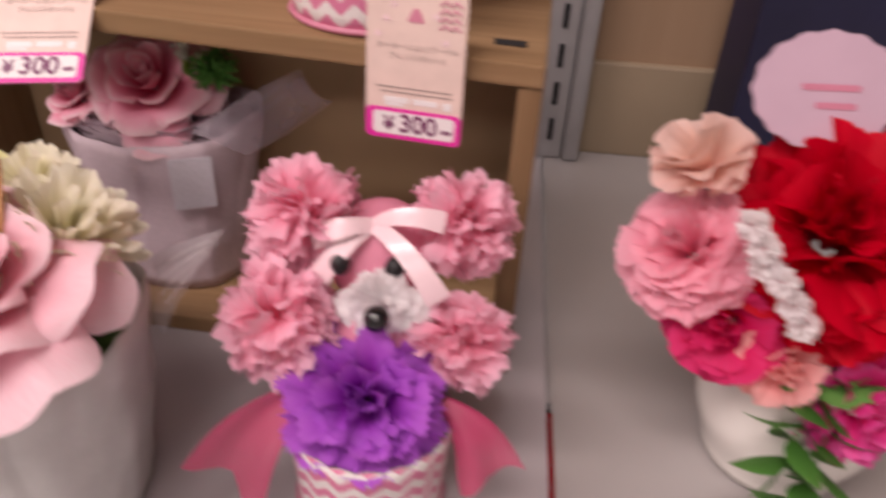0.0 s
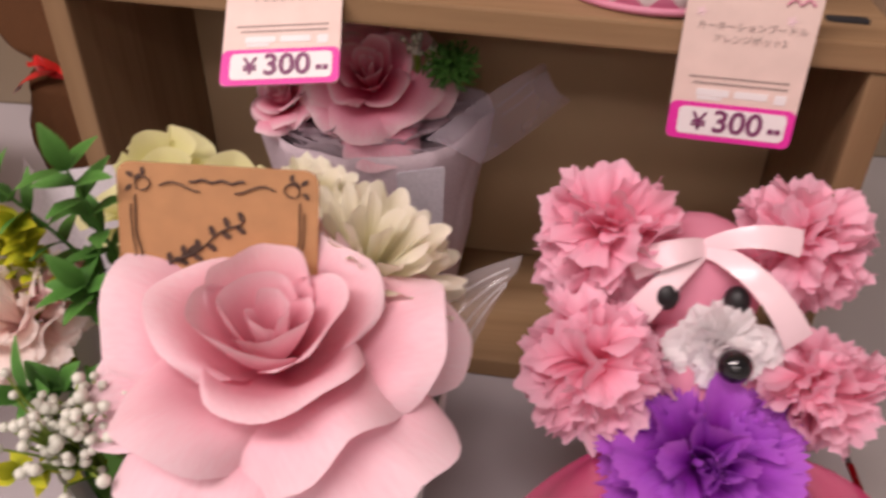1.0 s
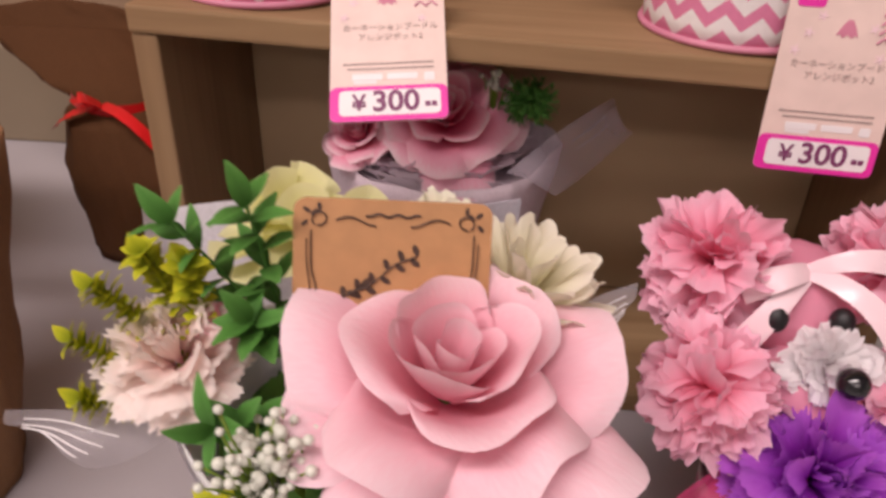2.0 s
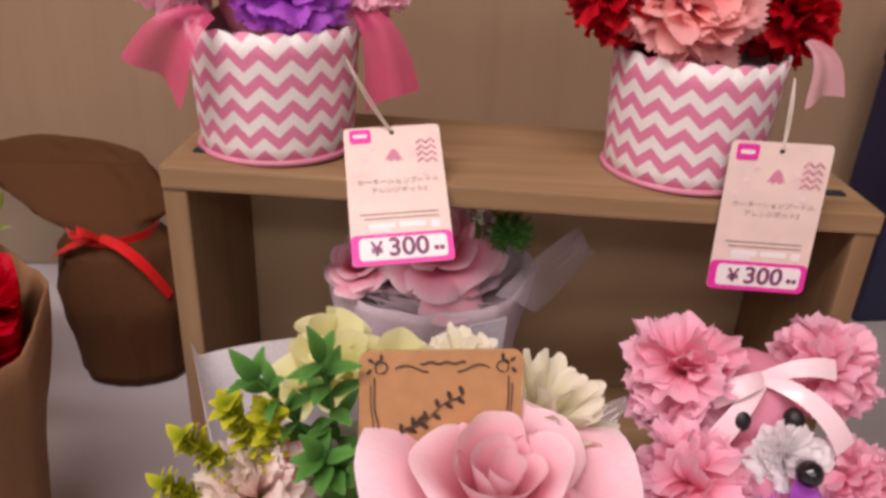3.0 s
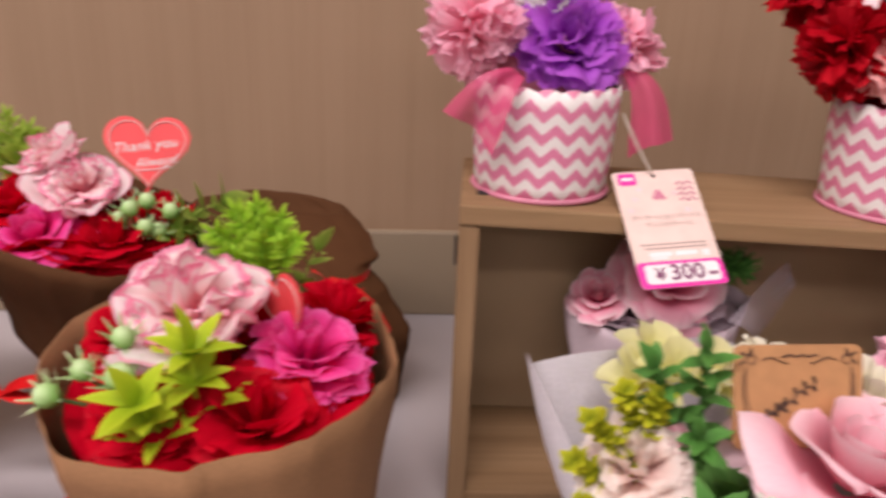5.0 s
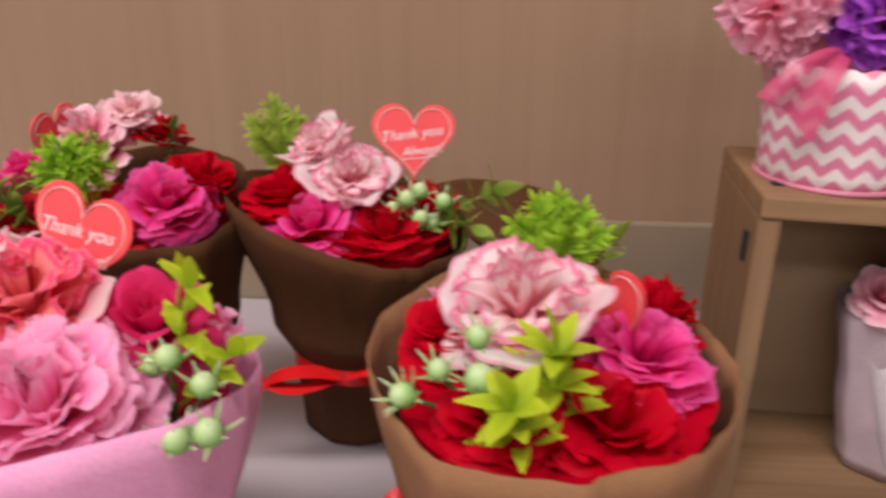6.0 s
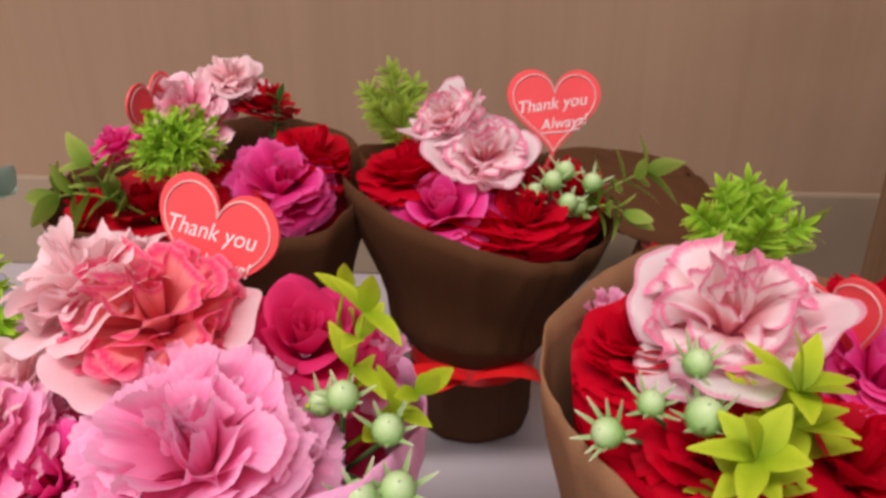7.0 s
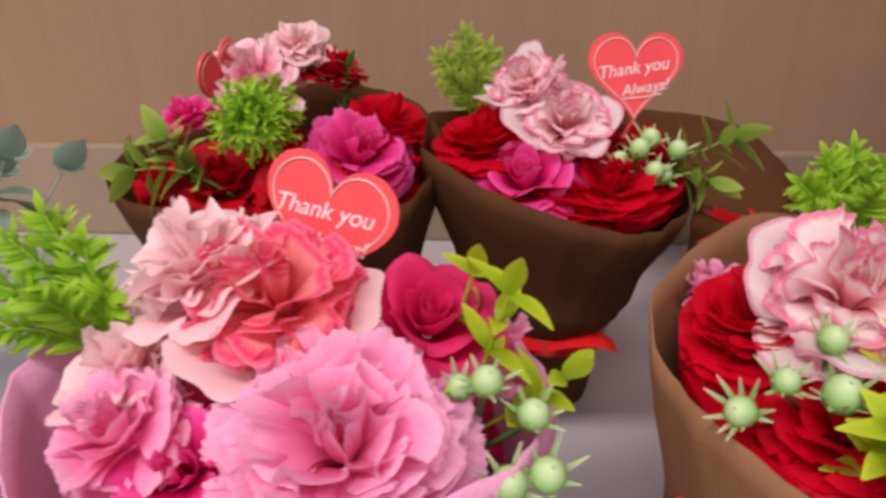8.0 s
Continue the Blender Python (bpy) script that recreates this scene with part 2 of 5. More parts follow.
# pale last stop also paints the satin highlight along the rose's rims
M["p_rose"] = petal_material("petal_rose_pink", [(0, (0.85, 0.18, 0.29)), (0.3, (0.91, 0.39, 0.48)), (0.75, (0.93, 0.55, 0.62)), (1, (0.94, 0.71, 0.76))], 0.42, 0.3)
M["p_backrose"] = petal_material("petal_dusty_rose", [(0, (0.8, 0.07, 0.18)), (0.5, (0.9, 0.24, 0.37)), (0.85, (0.95, 0.46, 0.57)), (1, (0.97, 0.72, 0.76))], 0.45, 0.3)
M["p_cream"] = petal_material("petal_cream", [(0, (0.74, 0.68, 0.34)), (0.5, (0.9, 0.87, 0.62)), (1, (0.95, 0.93, 0.78))])
M["p_lime"] = petal_material("petal_pale_lime", [(0, (0.70, 0.68, 0.18)), (0.5, (0.82, 0.82, 0.38)), (1, (0.86, 0.86, 0.50))])
M["p_beige"] = petal_material("petal_beige_white", [(0, (0.93, 0.34, 0.4)), (0.4, (0.96, 0.72, 0.66)), (1, (0.97, 0.89, 0.83))])
M["p_peach"] = petal_material("petal_peach", [(0, (0.85, 0.45, 0.35)), (0.5, (0.88, 0.60, 0.50)), (1, (0.9, 0.68, 0.62))])
M["leaf"] = petal_material("leaf_green", [(0, (0.035, 0.12, 0.02)), (0.5, (0.075, 0.25, 0.045)), (1, (0.13, 0.33, 0.08))], 0.5, 0.2)
M["leaf_lime"] = petal_material("leaf_lime", [(0, (0.24, 0.4, 0.01)), (0.5, (0.44, 0.6, 0.02)), (1, (0.6, 0.72, 0.05))], 0.45, 0.3)
M["leaf_mid"] = petal_material("leaf_olive", [(0, (0.16, 0.30, 0.03)), (0.5, (0.30, 0.44, 0.07)), (1, (0.46, 0.54, 0.13))], 0.5, 0.3)
M["leaf_yellow"] = petal_material("leaf_yellow_green", [(0, (0.2, 0.26, 0.01)), (0.5, (0.46, 0.5, 0.02)), (1, (0.7, 0.62, 0.03))], 0.5, 0.25)
M["leaf_grey"] = petal_material("leaf_grey_green", [(0, (0.16, 0.26, 0.20)), (0.5, (0.27, 0.38, 0.31)), (1, (0.36, 0.46, 0.38))], 0.6, 0.1)
M["moss"] = petal_material("moss_green", [(0, (0.16, 0.40, 0.01)), (0.5, (0.34, 0.64, 0.03)), (1, (0.54, 0.80, 0.10))], 0.5, 0.35)
M["fern"] = petal_material("fern_green", [(0, (0.18, 0.32, 0.02)), (0.5, (0.32, 0.48, 0.05)), (1, (0.44, 0.58, 0.10))], 0.5, 0.35)
M["bud"] = petal_material("bud_green_white", [(0, (0.07, 0.25, 0.04)), (0.5, (0.22, 0.45, 0.11)), (1, (0.50, 0.66, 0.36))], 0.35, 0.0)
M["sepal"] = petal_material("sepal_pale", [(0, (0.14, 0.32, 0.06)), (0.6, (0.38, 0.52, 0.24)), (1, (0.78, 0.78, 0.66))], 0.5, 0.1)
M["berry"] = plain("white_berry", (0.59, 0.605, 0.518), 0.35, var=0.06)


# ---- builders ----
def part(name, bm, material, parent, label="", smooth=True):
    """Link a bmesh, given in world coordinates, as one mesh object under a thing or a part."""
    me = bpy.data.meshes.new(name)
    bm.to_mesh(me)
    bm.free()
    for m in material if isinstance(material, (list, tuple)) else [material]:
        me.materials.append(m)
    if smooth:
        me.polygons.foreach_set("use_smooth", [True] * len(me.polygons))
    ob = new(name, me)
    if parent is not None:
        ob.parent = parent
        if parent.parent is None:
            ob.matrix_parent_inverse = Matrix.Translation(-parent.location)
    if label:
        tagged(ob, label)
    return ob


def thing(name, loc, label, category, group=""):
    ob = new(name)
    ob.location = loc
    ob.empty_display_size = 0.02
    return tagged(ob, label, category, group)


def basis(n, spin=0.0):
    """3x3 frame whose z is n."""
    n = Vector(n).normalized()
    q = n.to_track_quat("Z", "Y").to_matrix()
    return q @ Matrix.Rotation(spin, 3, "Z")


def grid_faces(bm, rows, uvl, mat=0, closed=False):
    """Faces over rows of (vertex, u, v)."""
    for i in range(len(rows) - 1):
        a, b = rows[i], rows[i + 1]
        k = len(a)
        for j in range(k if closed else k - 1):
            jj = (j + 1) % k
            quad = [a[j], a[jj], b[jj], b[j]]
            try:
                f = bm.faces.new([q[0] for q in quad])
            except ValueError:
                continue
            f.material_index = mat
            for l, q in zip(f.loops, quad):
                l[uvl].uv = (q[1], q[2])


def new_bm():
    bm = bmesh.new()
    return bm, bm.loops.layers.uv.new("UVMap")


def box_bm(bm, size, m=Matrix.Identity(4), bevel=0.0015, seg=2):
    r = bmesh.ops.create_cube(bm, size=1.0, matrix=m @ Matrix.Diagonal((*size, 1)))
    if bevel:
        e = list({e for v in r["verts"] for e in v.link_edges})
        bmesh.ops.bevel(bm, geom=e, offset=bevel, segments=seg, affect="EDGES", profile=0.6)


def tube(bm, uvl, pts, r0, r1=None, n=6, mat=0):
    """A tapered tube along points."""
    r1 = r0 if r1 is None else r1
    pts = [Vector(p) for p in pts]
    rows = []
    for i, p in enumerate(pts):
        d = pts[min(i + 1, len(pts) - 1)] - pts[max(i - 1, 0)]
        b = basis(d)
        r = r0 + (r1 - r0) * i / (len(pts) - 1)
        rows.append([(bm.verts.new(p + b @ Vector((r * math.cos(6.2832 * k / n), r * math.sin(6.2832 * k / n), 0))), k / n, i / len(pts)) for k in range(n)])
    grid_faces(bm, rows, uvl, mat, True)


def strap(bm, uvl, pts, width, normal, mat=0, taper=1.0):
    """A flat ribbon along points, about as thick as satin."""
    pts = [Vector(p) for p in pts]
    rows = []
    n = Vector(normal)
    for i, p in enumerate(pts):
        d = (pts[min(i + 1, len(pts) - 1)] - pts[max(i - 1, 0)]).normalized()
        side = d.cross(n)
        side = side.normalized() if side.length > 1e-6 else Vector((1, 0, 0))
        w = width * (1 + (taper - 1) * i / (len(pts) - 1)) / 2
        up = side.cross(d) * 0.0004
        v = i / (len(pts) - 1)
        rows.append([(bm.verts.new(p - side * w), 0, v), (bm.verts.new(p + up), 0.5, v), (bm.verts.new(p + side * w), 1, v)])
    grid_faces(bm, rows, uvl, mat)


def curve_pts(a, b, c, n=9):
    """Points of a quadratic bow from a by b to c."""
    a, b, c = Vector(a), Vector(b), Vector(c)
    return [a * (1 - t) ** 2 + b * 2 * t * (1 - t) + c * t * t for t in (i / (n - 1) for i in range(n))]


def loft(bm, uvl, rings, n=72, wob=0.02, seed=1, thick=0.0005, mats=(0, 0), folds=5, close_bottom=True, crumple=0.0):
    """A paper wrap through rings (centre, rx, ry, tilt toward x, tilt toward y), with soft folds, an outside, a rim and an inside."""
    rng = random.Random(seed)
    ph = [rng.uniform(0, 6.28) for _ in range(4)]

    creases = [(rng.uniform(0, 6.28), rng.uniform(-0.5, 0.5), rng.uniform(0.05, 0.13), rng.choice((-1, 1)) * rng.uniform(0.6, 1.4)) for _ in range(folds * 2)]
    tears = [(rng.uniform(0, 6.28), rng.uniform(0.15, 0.5), rng.uniform(-1, 1)) for _ in range(7)]

    seam = rng.uniform(-2.2, -0.9)
    cuts = sorted((6.28318 * i / 9 + rng.uniform(-0.22, 0.22)) % 6.28318 for i in range(9))

    def panel(a):
        """Radius of a many-sided outline that lies inside the circle."""
        a %= 6.28318
        hi = min((q for q in cuts if q > a), default=cuts[0] + 6.28318)
        lo = max((q for q in cuts if q <= a), default=cuts[-1] - 6.28318)
        return math.cos((hi - lo) / 2) / math.cos(a - (hi + lo) / 2)

    def ring(k, off):
        c, rx, ry, tx, ty = rings[k]
        v = k / (len(rings) - 1)
        row = []
        for j in range(n):
            a = 6.28318 * j / n
            w = 1 + wob * (math.sin(2 * a + ph[0]) + 0.6 * math.sin(3 * a + ph[1] + v) + 0.45 * math.sin(folds * a + ph[2] + 2 * v))
            lift = 0.0
            if wob:
                w *= 1 + 0.55 * (panel(a + 0.10 * v) - 0.97)
                w += 0.030 * ((a - seam - 0.08 * v) % 6.28318) / 6.28318
                for a0, drift, wd, amp in creases:
                    da = (a - a0 - drift * v + 3.14159) % 6.28318 - 3.14159
                    w += amp * wob * 1.1 * max(0, 1 - abs(da) / (wd * 2)) * (0.35 + 0.65 * v)
                for a0, wd, amp in tears:
                    da = (a - a0 + 3.14159) % 6.28318 - 3.14159
                    lift += amp * max(0, 1 - abs(da) / wd) * 0.0022 * v ** 3
            if crumple:
                q = Vector((math.cos(a) * rx, math.sin(a) * ry, c[2])) * 75 + Vector((seed, 0, 0))
                w += crumple * (1.6 * abs(noise.noise(q)) - 0.35 + 0.7 * noise.noise(q * 2.3))
            x, y = (rx * w + off) * math.cos(a), (ry * w + off) * math.sin(a)
            z = tx * x + ty * y + 0.06 * rx * v * math.sin(2 * a + ph[3]) + lift
            row.append((bm.verts.new((c[0] + x, c[1] + y, max(c[2] + z, 0.0015))), 3.0 * j / n, v))
        return row
    out = [ring(k, 0) for k in range(len(rings))]
    inn = [ring(k, -thick) for k in range(len(rings))]
    grid_faces(bm, out, uvl, mats[0], True)
    grid_faces(bm, [out[-1], inn[-1]], uvl, mats[0], True)
    grid_faces(bm, inn[::-1], uvl, mats[1], True)
    if close_bottom:
        bm.faces.new([v[0] for v in out[0]][::-1])


def smooth_rings(keys, steps=7):
    """Rings between key rings, eased."""
    res = []
    for (c0, a0, b0, s0, t0), (c1, a1, b1, s1, t1) in zip(keys, keys[1:]):
        for i in range(steps):
            f = i / steps
            lerp = lambda p, q: p + (q - p) * f
            g = f * f * (3 - 2 * f)
            res.append((tuple(lerp(p, q) for p, q in zip(c0, c1)), a0 + (a1 - a0) * g, b0 + (b1 - b0) * g, lerp(s0, s1), lerp(t0, t1)))
    res.append(keys[-1])
    return res


def fan_petal(bm, uvl, o, d, nrm, length, width, rng, nu=8, nv=4, ruffle=0.16, serr=0.10, cup=0.15, curl=0.5, mat=0, freq=1.0):
    """One petal: from o along d, its face toward nrm; ruffled and toothed at the edge, curling back."""
    d = Vector(d).normalized()
    nrm = Vector(nrm)
    side = d.cross(nrm)
    side = side.normalized() if side.length > 1e-4 else basis(d) @ Vector((1, 0, 0))
    nrm = side.cross(d).normalized()
    p1, p2, p3, f1 = rng.uniform(0, 6.28), rng.uniform(0, 6.28), rng.uniform(0, 6.28), freq * rng.uniform(2.6, 3.8)
    rows = []
    for i in range(nv + 1):
        v = i / nv
        w = width * (0.14 + 0.86 * v ** 0.75)
        row = []
        for j in range(nu + 1):
            u = 2 * j / nu - 1
            y = length * v * (1 - 0.20 * abs(u) ** 2.4 * v)
            if i == nv and serr:
                y += length * serr * (0.5 * math.sin(9 * u + p3) + (rng.random() - 0.5))
            wave = 0.85 * math.sin(f1 * u * 1.2 + p1) + 0.42 * math.sin(f1 * 2.7 * u + p2) + 0.16 * math.sin(f1 * 5.6 * u + p3)
            z = cup * width * u * u * v + ruffle * length * v ** 2.6 * wave - curl * length * v ** 2.2 * 0.35
            row.append((bm.verts.new(Vector(o) + side * (w * u * 0.5) + d * y + nrm * z), j / nu, v))
        rows.append(row)
    grid_faces(bm, rows, uvl, mat)


def carnation(bm, uvl, c, n, r, seed, count=60, mat=0, ruffle=0.10, serr=0.08, spread=1.65, flat=0.8, width=0.86, nu=16, freq=1.0, cup=0.12):
    """A ruffled carnation: toothed fans packed about an axis."""
    rng = random.Random(seed)
    b = basis(n, rng.uniform(0, 6))
    c = Vector(c)
    root = c - b @ Vector((0, 0, r * 0.55))
    for i in range(count):
        f = (i + 0.5) / count
        th = spread * f ** 0.62 + rng.uniform(-0.1, 0.1)
        ph = i * 2.39996 + rng.uniform(-0.25, 0.25)
        d = b @ Vector((math.sin(th) * math.cos(ph), math.sin(th) * math.sin(ph), math.cos(th) * flat + 0.12))
        ax = b @ Vector((math.cos(ph) * -math.cos(th), math.sin(ph) * -math.cos(th), math.sin(th)))
        L = r * rng.uniform(0.92, 1.06) * (1.0 + 0.30 * math.cos(th))
        twist = Matrix.Rotation(rng.uniform(-0.7, 0.7) * (1 - 0.5 * f), 3, d)
        fan_petal(bm, uvl, root + d * r * 0.12, d, twist @ ax, L, r * width * rng.uniform(0.8, 1.15), rng, nu, 5, ruffle, serr, cup, rng.uniform(0.1, 0.65), mat, freq)


def ruffled(bm, uvl, c, n, r, seed, mat=0, layers=7, serr=0.026, wave=0.13, flat=0.8, reach=1.45):
    """A full carnation: rings of broad petals that bend outward over a dome, their wavy, finely toothed edges showing one above another."""
    rng = random.Random(seed)
    b = basis(n, rng.uniform(0, 6))
    root = Vector(c) - b @ Vector((0, 0, r * 0.55))
    for k in range(layers):
        f = k / (layers - 1)
        th0 = 0.04 + reach * 0.86 * f ** 0.9
        cnt = 3 + round(6.0 * f)
        span = 3.14159 / cnt * 1.45
        nu, nv = (52 if r > 0.022 else 34 if r > 0.015 else 22), 7
        bend = 0.12 + 0.24 * f if k > 1 else -0.10
        fq = 1.25 if r > 0.022 else 1.0
        for i in range(cnt):
            ph = 6.28318 * (i + 0.5 * (k % 2)) / cnt + rng.uniform(-0.25, 0.25)
            p = [rng.uniform(0, 6.28) for _ in range(5)]
            L = r * rng.uniform(0.93, 1.07) * (1.04 - 0.10 * f) * (1 + 0.30 * math.cos(th0))
            amp, dt, bd = wave * rng.uniform(0.7, 1.4), rng.uniform(-0.10, 0.10), bend * rng.uniform(0.3, 1.5)
            rows = []
            for iv in range(nv + 1):
                v = 0.16 + 0.84 * iv / nv
                g = v ** 2.6
                row = []
                for j in range(nu + 1):
                    u = 2 * j / nu - 1
                    wv = 0.65 * math.sin(2.8 * u + p[0]) + 0.42 * math.sin(fq * 6.0 * u + p[1]) + 0.11 * math.sin(fq * 13 * u + p[2])
                    th = min((th0 + dt) * (0.55 + 0.45 * min(1.0, 1.5 * v)) + bd * g, reach + 0.04) + 0.8 * amp * g * wv
                    a = ph + span * u * (0.4 + 0.6 * v) + 0.05 / max(math.sin(th0), 0.3) * g * math.sin(7.0 * u + p[3])
                    l = L * v ** 0.75 * (1 - 0.09 * u * u * v) + 0.45 * amp * L * g * (math.sin(4.2 * u + p[4]) + 0.4 * math.sin(fq * 8 * u + p[3]))
                    if iv == nv:
                        l += L * serr * ((j % 2) - 0.5 + rng.uniform(-0.4, 0.4))
                    row.append((bm.verts.new(root + b @ Vector((math.sin(th) * math.cos(a), math.sin(th) * math.sin(a), math.cos(th) * flat + 0.12)) * l), j / nu, v))
                rows.append(row)
            grid_faces(bm, rows, uvl, mat)


def pompom(bm, uvl, c, r, seed, count=90, mat=0):
    """A full ball of ruffled cloth petals."""
    rng = random.Random(seed)
    c = Vector(c)
    for i in range(count):
        z = 1 - 2 * (i + 0.5) / count
        ph = i * 2.39996
        s = math.sqrt(1 - z * z)
        d = Vector((s * math.cos(ph), s * math.sin(ph), z))
        t = basis(d, rng.uniform(0, 6.28))
        fan_petal(bm, uvl, c + d * r * 0.05, d, t @ Vector((1, 0, 0)), r * rng.uniform(0.86, 1.14), r * rng.uniform(0.6, 1.0), rng, 18, 5, 0.08, 0.085, 0.12, rng.uniform(0.5, 1.9), mat)


def rose_petal(bm, uvl, c, b, ph, span, rho0, rho1, h0, h1, curl, rng, nu=10, nv=9, tip=0.0, mat=0, wave=0.0):
    """One broad rose petal: a patch that rises from the heart, opens and rolls back at its edge."""
    rows = []
    k1, k2 = rng.uniform(0, 6.28), rng.uniform(-0.08, 0.08)
    for i in range(nv + 1):
        v = i / nv
        k = max(0.25, 0.95 - 0.75 * rho1 / (rho1 + abs(h1) + 1e-6))
        rho = rho0 + (rho1 - rho0) * ((1 - k) * v + k * math.sin(v * math.pi / 2))
        h = h0 + (h1 - h0) * ((1 - k) * math.sin(v * math.pi / 2) + k * v ** 1.5)
        roll = max(0, v - 0.62) / 0.38
        wid = span * (0.72 + 0.28 * math.sin(math.pi * (0.1 + 0.7 * v)))
        row = []
        for j in range(nu + 1):
            u = 2 * j / nu - 1
            a = ph + wid * u * (1 - 0.18 * (v ** 3) * abs(u))
            edge = 1 - 0.30 * min(1.0, 1.1 * rho1 / (abs(h1) + 1e-6)) * abs(u) ** 2.6 * v
            rr = rho0 + (rho - rho0) * edge + curl * roll ** 1.6 * 0.30 * (1 + 0.3 * math.sin(2.5 * u + k1))
            hh = h0 + (h - h0) * edge - curl * roll ** 2 * 0.36 + tip * max(0, 1 - abs(u) * 1.4) * v ** 3 + 0.018 * math.sin(3.3 * u + k1) * v * (h1 - h0 + rho1) + k2 * u * rho1 * v + wave * v ** 2 * (math.sin(4.2 * u + k1 * 3) + 0.35 * math.sin(9.5 * u + k1 * 7) + 0.1 * math.sin(17 * u + k1))
            rr += wave * v ** 2 * (math.cos(4.6 * u + k1 * 2) + 0.35 * math.cos(10 * u + k1 * 5))
            row.append((bm.verts.new(Vector(c) + b @ Vector((rr * math.cos(a), rr * math.sin(a), hh))), j / nu, v))
        rows.append(row)
    grid_faces(bm, rows, uvl, mat)


ROSE_RINGS = ((2, 1.7, 0.02, 0.09, 0.0, 0.66, 0.02), (3, 1.35, 0.03, 0.19, 0.0, 0.70, 0.07), (3, 1.25, 0.05, 0.34, -0.02, 0.70, 0.16), (4, 1.0, 0.07, 0.54, -0.05, 0.60, 0.34), (5, 0.92, 0.10, 0.80, -0.10, 0.40, 0.55), (5, 0.85, 0.10, 0.95, -0.14, 0.20, 0.60))




def rose(parent, c, n, r, material, seed, label="", split=False, name="rose", rings=ROSE_RINGS, lift=0.35, wave=0.0):
    """A rose of rings of petals; where split, each petal is a piece of its own."""
    rng = random.Random(seed)
    b = basis(n, rng.uniform(0, 6))
    base = Vector(c) - b @ Vector((0, 0, r * lift))
    bm, uvl = new_bm()
    kids = []
    for k, (cnt, span, r0, r1, h0, h1, curl) in enumerate(rings):
        for i in range(cnt):
            ph = 6.28318 * (i + 0.5 * (k % 2)) / cnt + rng.uniform(-0.15, 0.15)
            own = split and k > 0
            tb, tu = new_bm() if own else (bm, uvl)
            rose_petal(tb, tu, base, b, ph, span * rng.uniform(0.95, 1.15), r * r0, r * r1 * rng.uniform(0.9, 1.08), r * h0, r * h1 * rng.uniform(0.93, 1.07), r * curl * rng.uniform(0.6, 1.3), rng,
                       18 if own else (20 if wave else 10), 11 if own else 8, r * rng.choice((0.04, 0.12, 0.22)) * (k > (3 if len(rings) == 6 and split else 1)), 0, r * wave * (0.3 + 0.3 * k))
            if own:
                kids.append(tb)
    ob = part(name, bm, material, parent, label)
    for tb in kids:
        part("petal", tb, material, ob)
    return ob


def leaf_blade(bm, uvl, o, d, nrm, length, width, mat=0, bend=0.25, fold=0.18, nv=6):
    d = Vector(d).normalized()
    side = d.cross(Vector(nrm))
    side = side.normalized() if side.length > 1e-4 else basis(d) @ Vector((1, 0, 0))
    up = side.cross(d)
    rows = []
    for i in range(nv + 1):
        v = i / nv
        w = width * math.sin(math.pi * (0.06 + 0.91 * v) ** 0.85) * 0.5 + 0.0001
        p = Vector(o) + d * length * v - up * bend * length * v * v
        rows.append([(bm.verts.new(p - side * w + up * fold * w), 0, v), (bm.verts.new(p), 0.5, v * 0.6), (bm.verts.new(p + side * w + up * fold * w), 1, v)])
    grid_faces(bm, rows, uvl, mat)


def leaf_sprig(parent, pts, material, leaf_len, leaf_w, pairs, seed, name="leaf_sprig", label="", whorl=2, stem=0.0006):
    """A wired stem with leaves in pairs or whorls."""
    rng = random.Random(seed)
    bm, uvl = new_bm()
    pts = [Vector(p) for p in pts]
    tube(bm, uvl, pts, stem, stem * 0.6, 5)
    for i in range(pairs):
        f = (0.15 + 0.85 * (i + 1) / pairs) * (len(pts) - 1)
        k = min(int(f), len(pts) - 2)
        p = pts[k].lerp(pts[k + 1], f - k)
        d = (pts[k + 1] - pts[k]).normalized()
        b = basis(d, i * 1.4 + rng.uniform(-0.3, 0.3))
        for w in range(whorl):
            a = 6.28318 * w / whorl + rng.uniform(-0.3, 0.3)
            out = b @ Vector((math.cos(a), math.sin(a), rng.uniform(0.3, 0.9)))
            leaf_blade(bm, uvl, p, out, d + out * 0.2, leaf_len * rng.uniform(0.75, 1.15), leaf_w * rng.uniform(0.8, 1.15), 0, rng.uniform(0.05, 0.4))
    leaf_blade(bm, uvl, pts[-1], pts[-1] - pts[-2], basis(pts[-1] - pts[-2]) @ Vector((1, 0, 0)), leaf_len, leaf_w)
    return part(name, bm, material, parent, label)


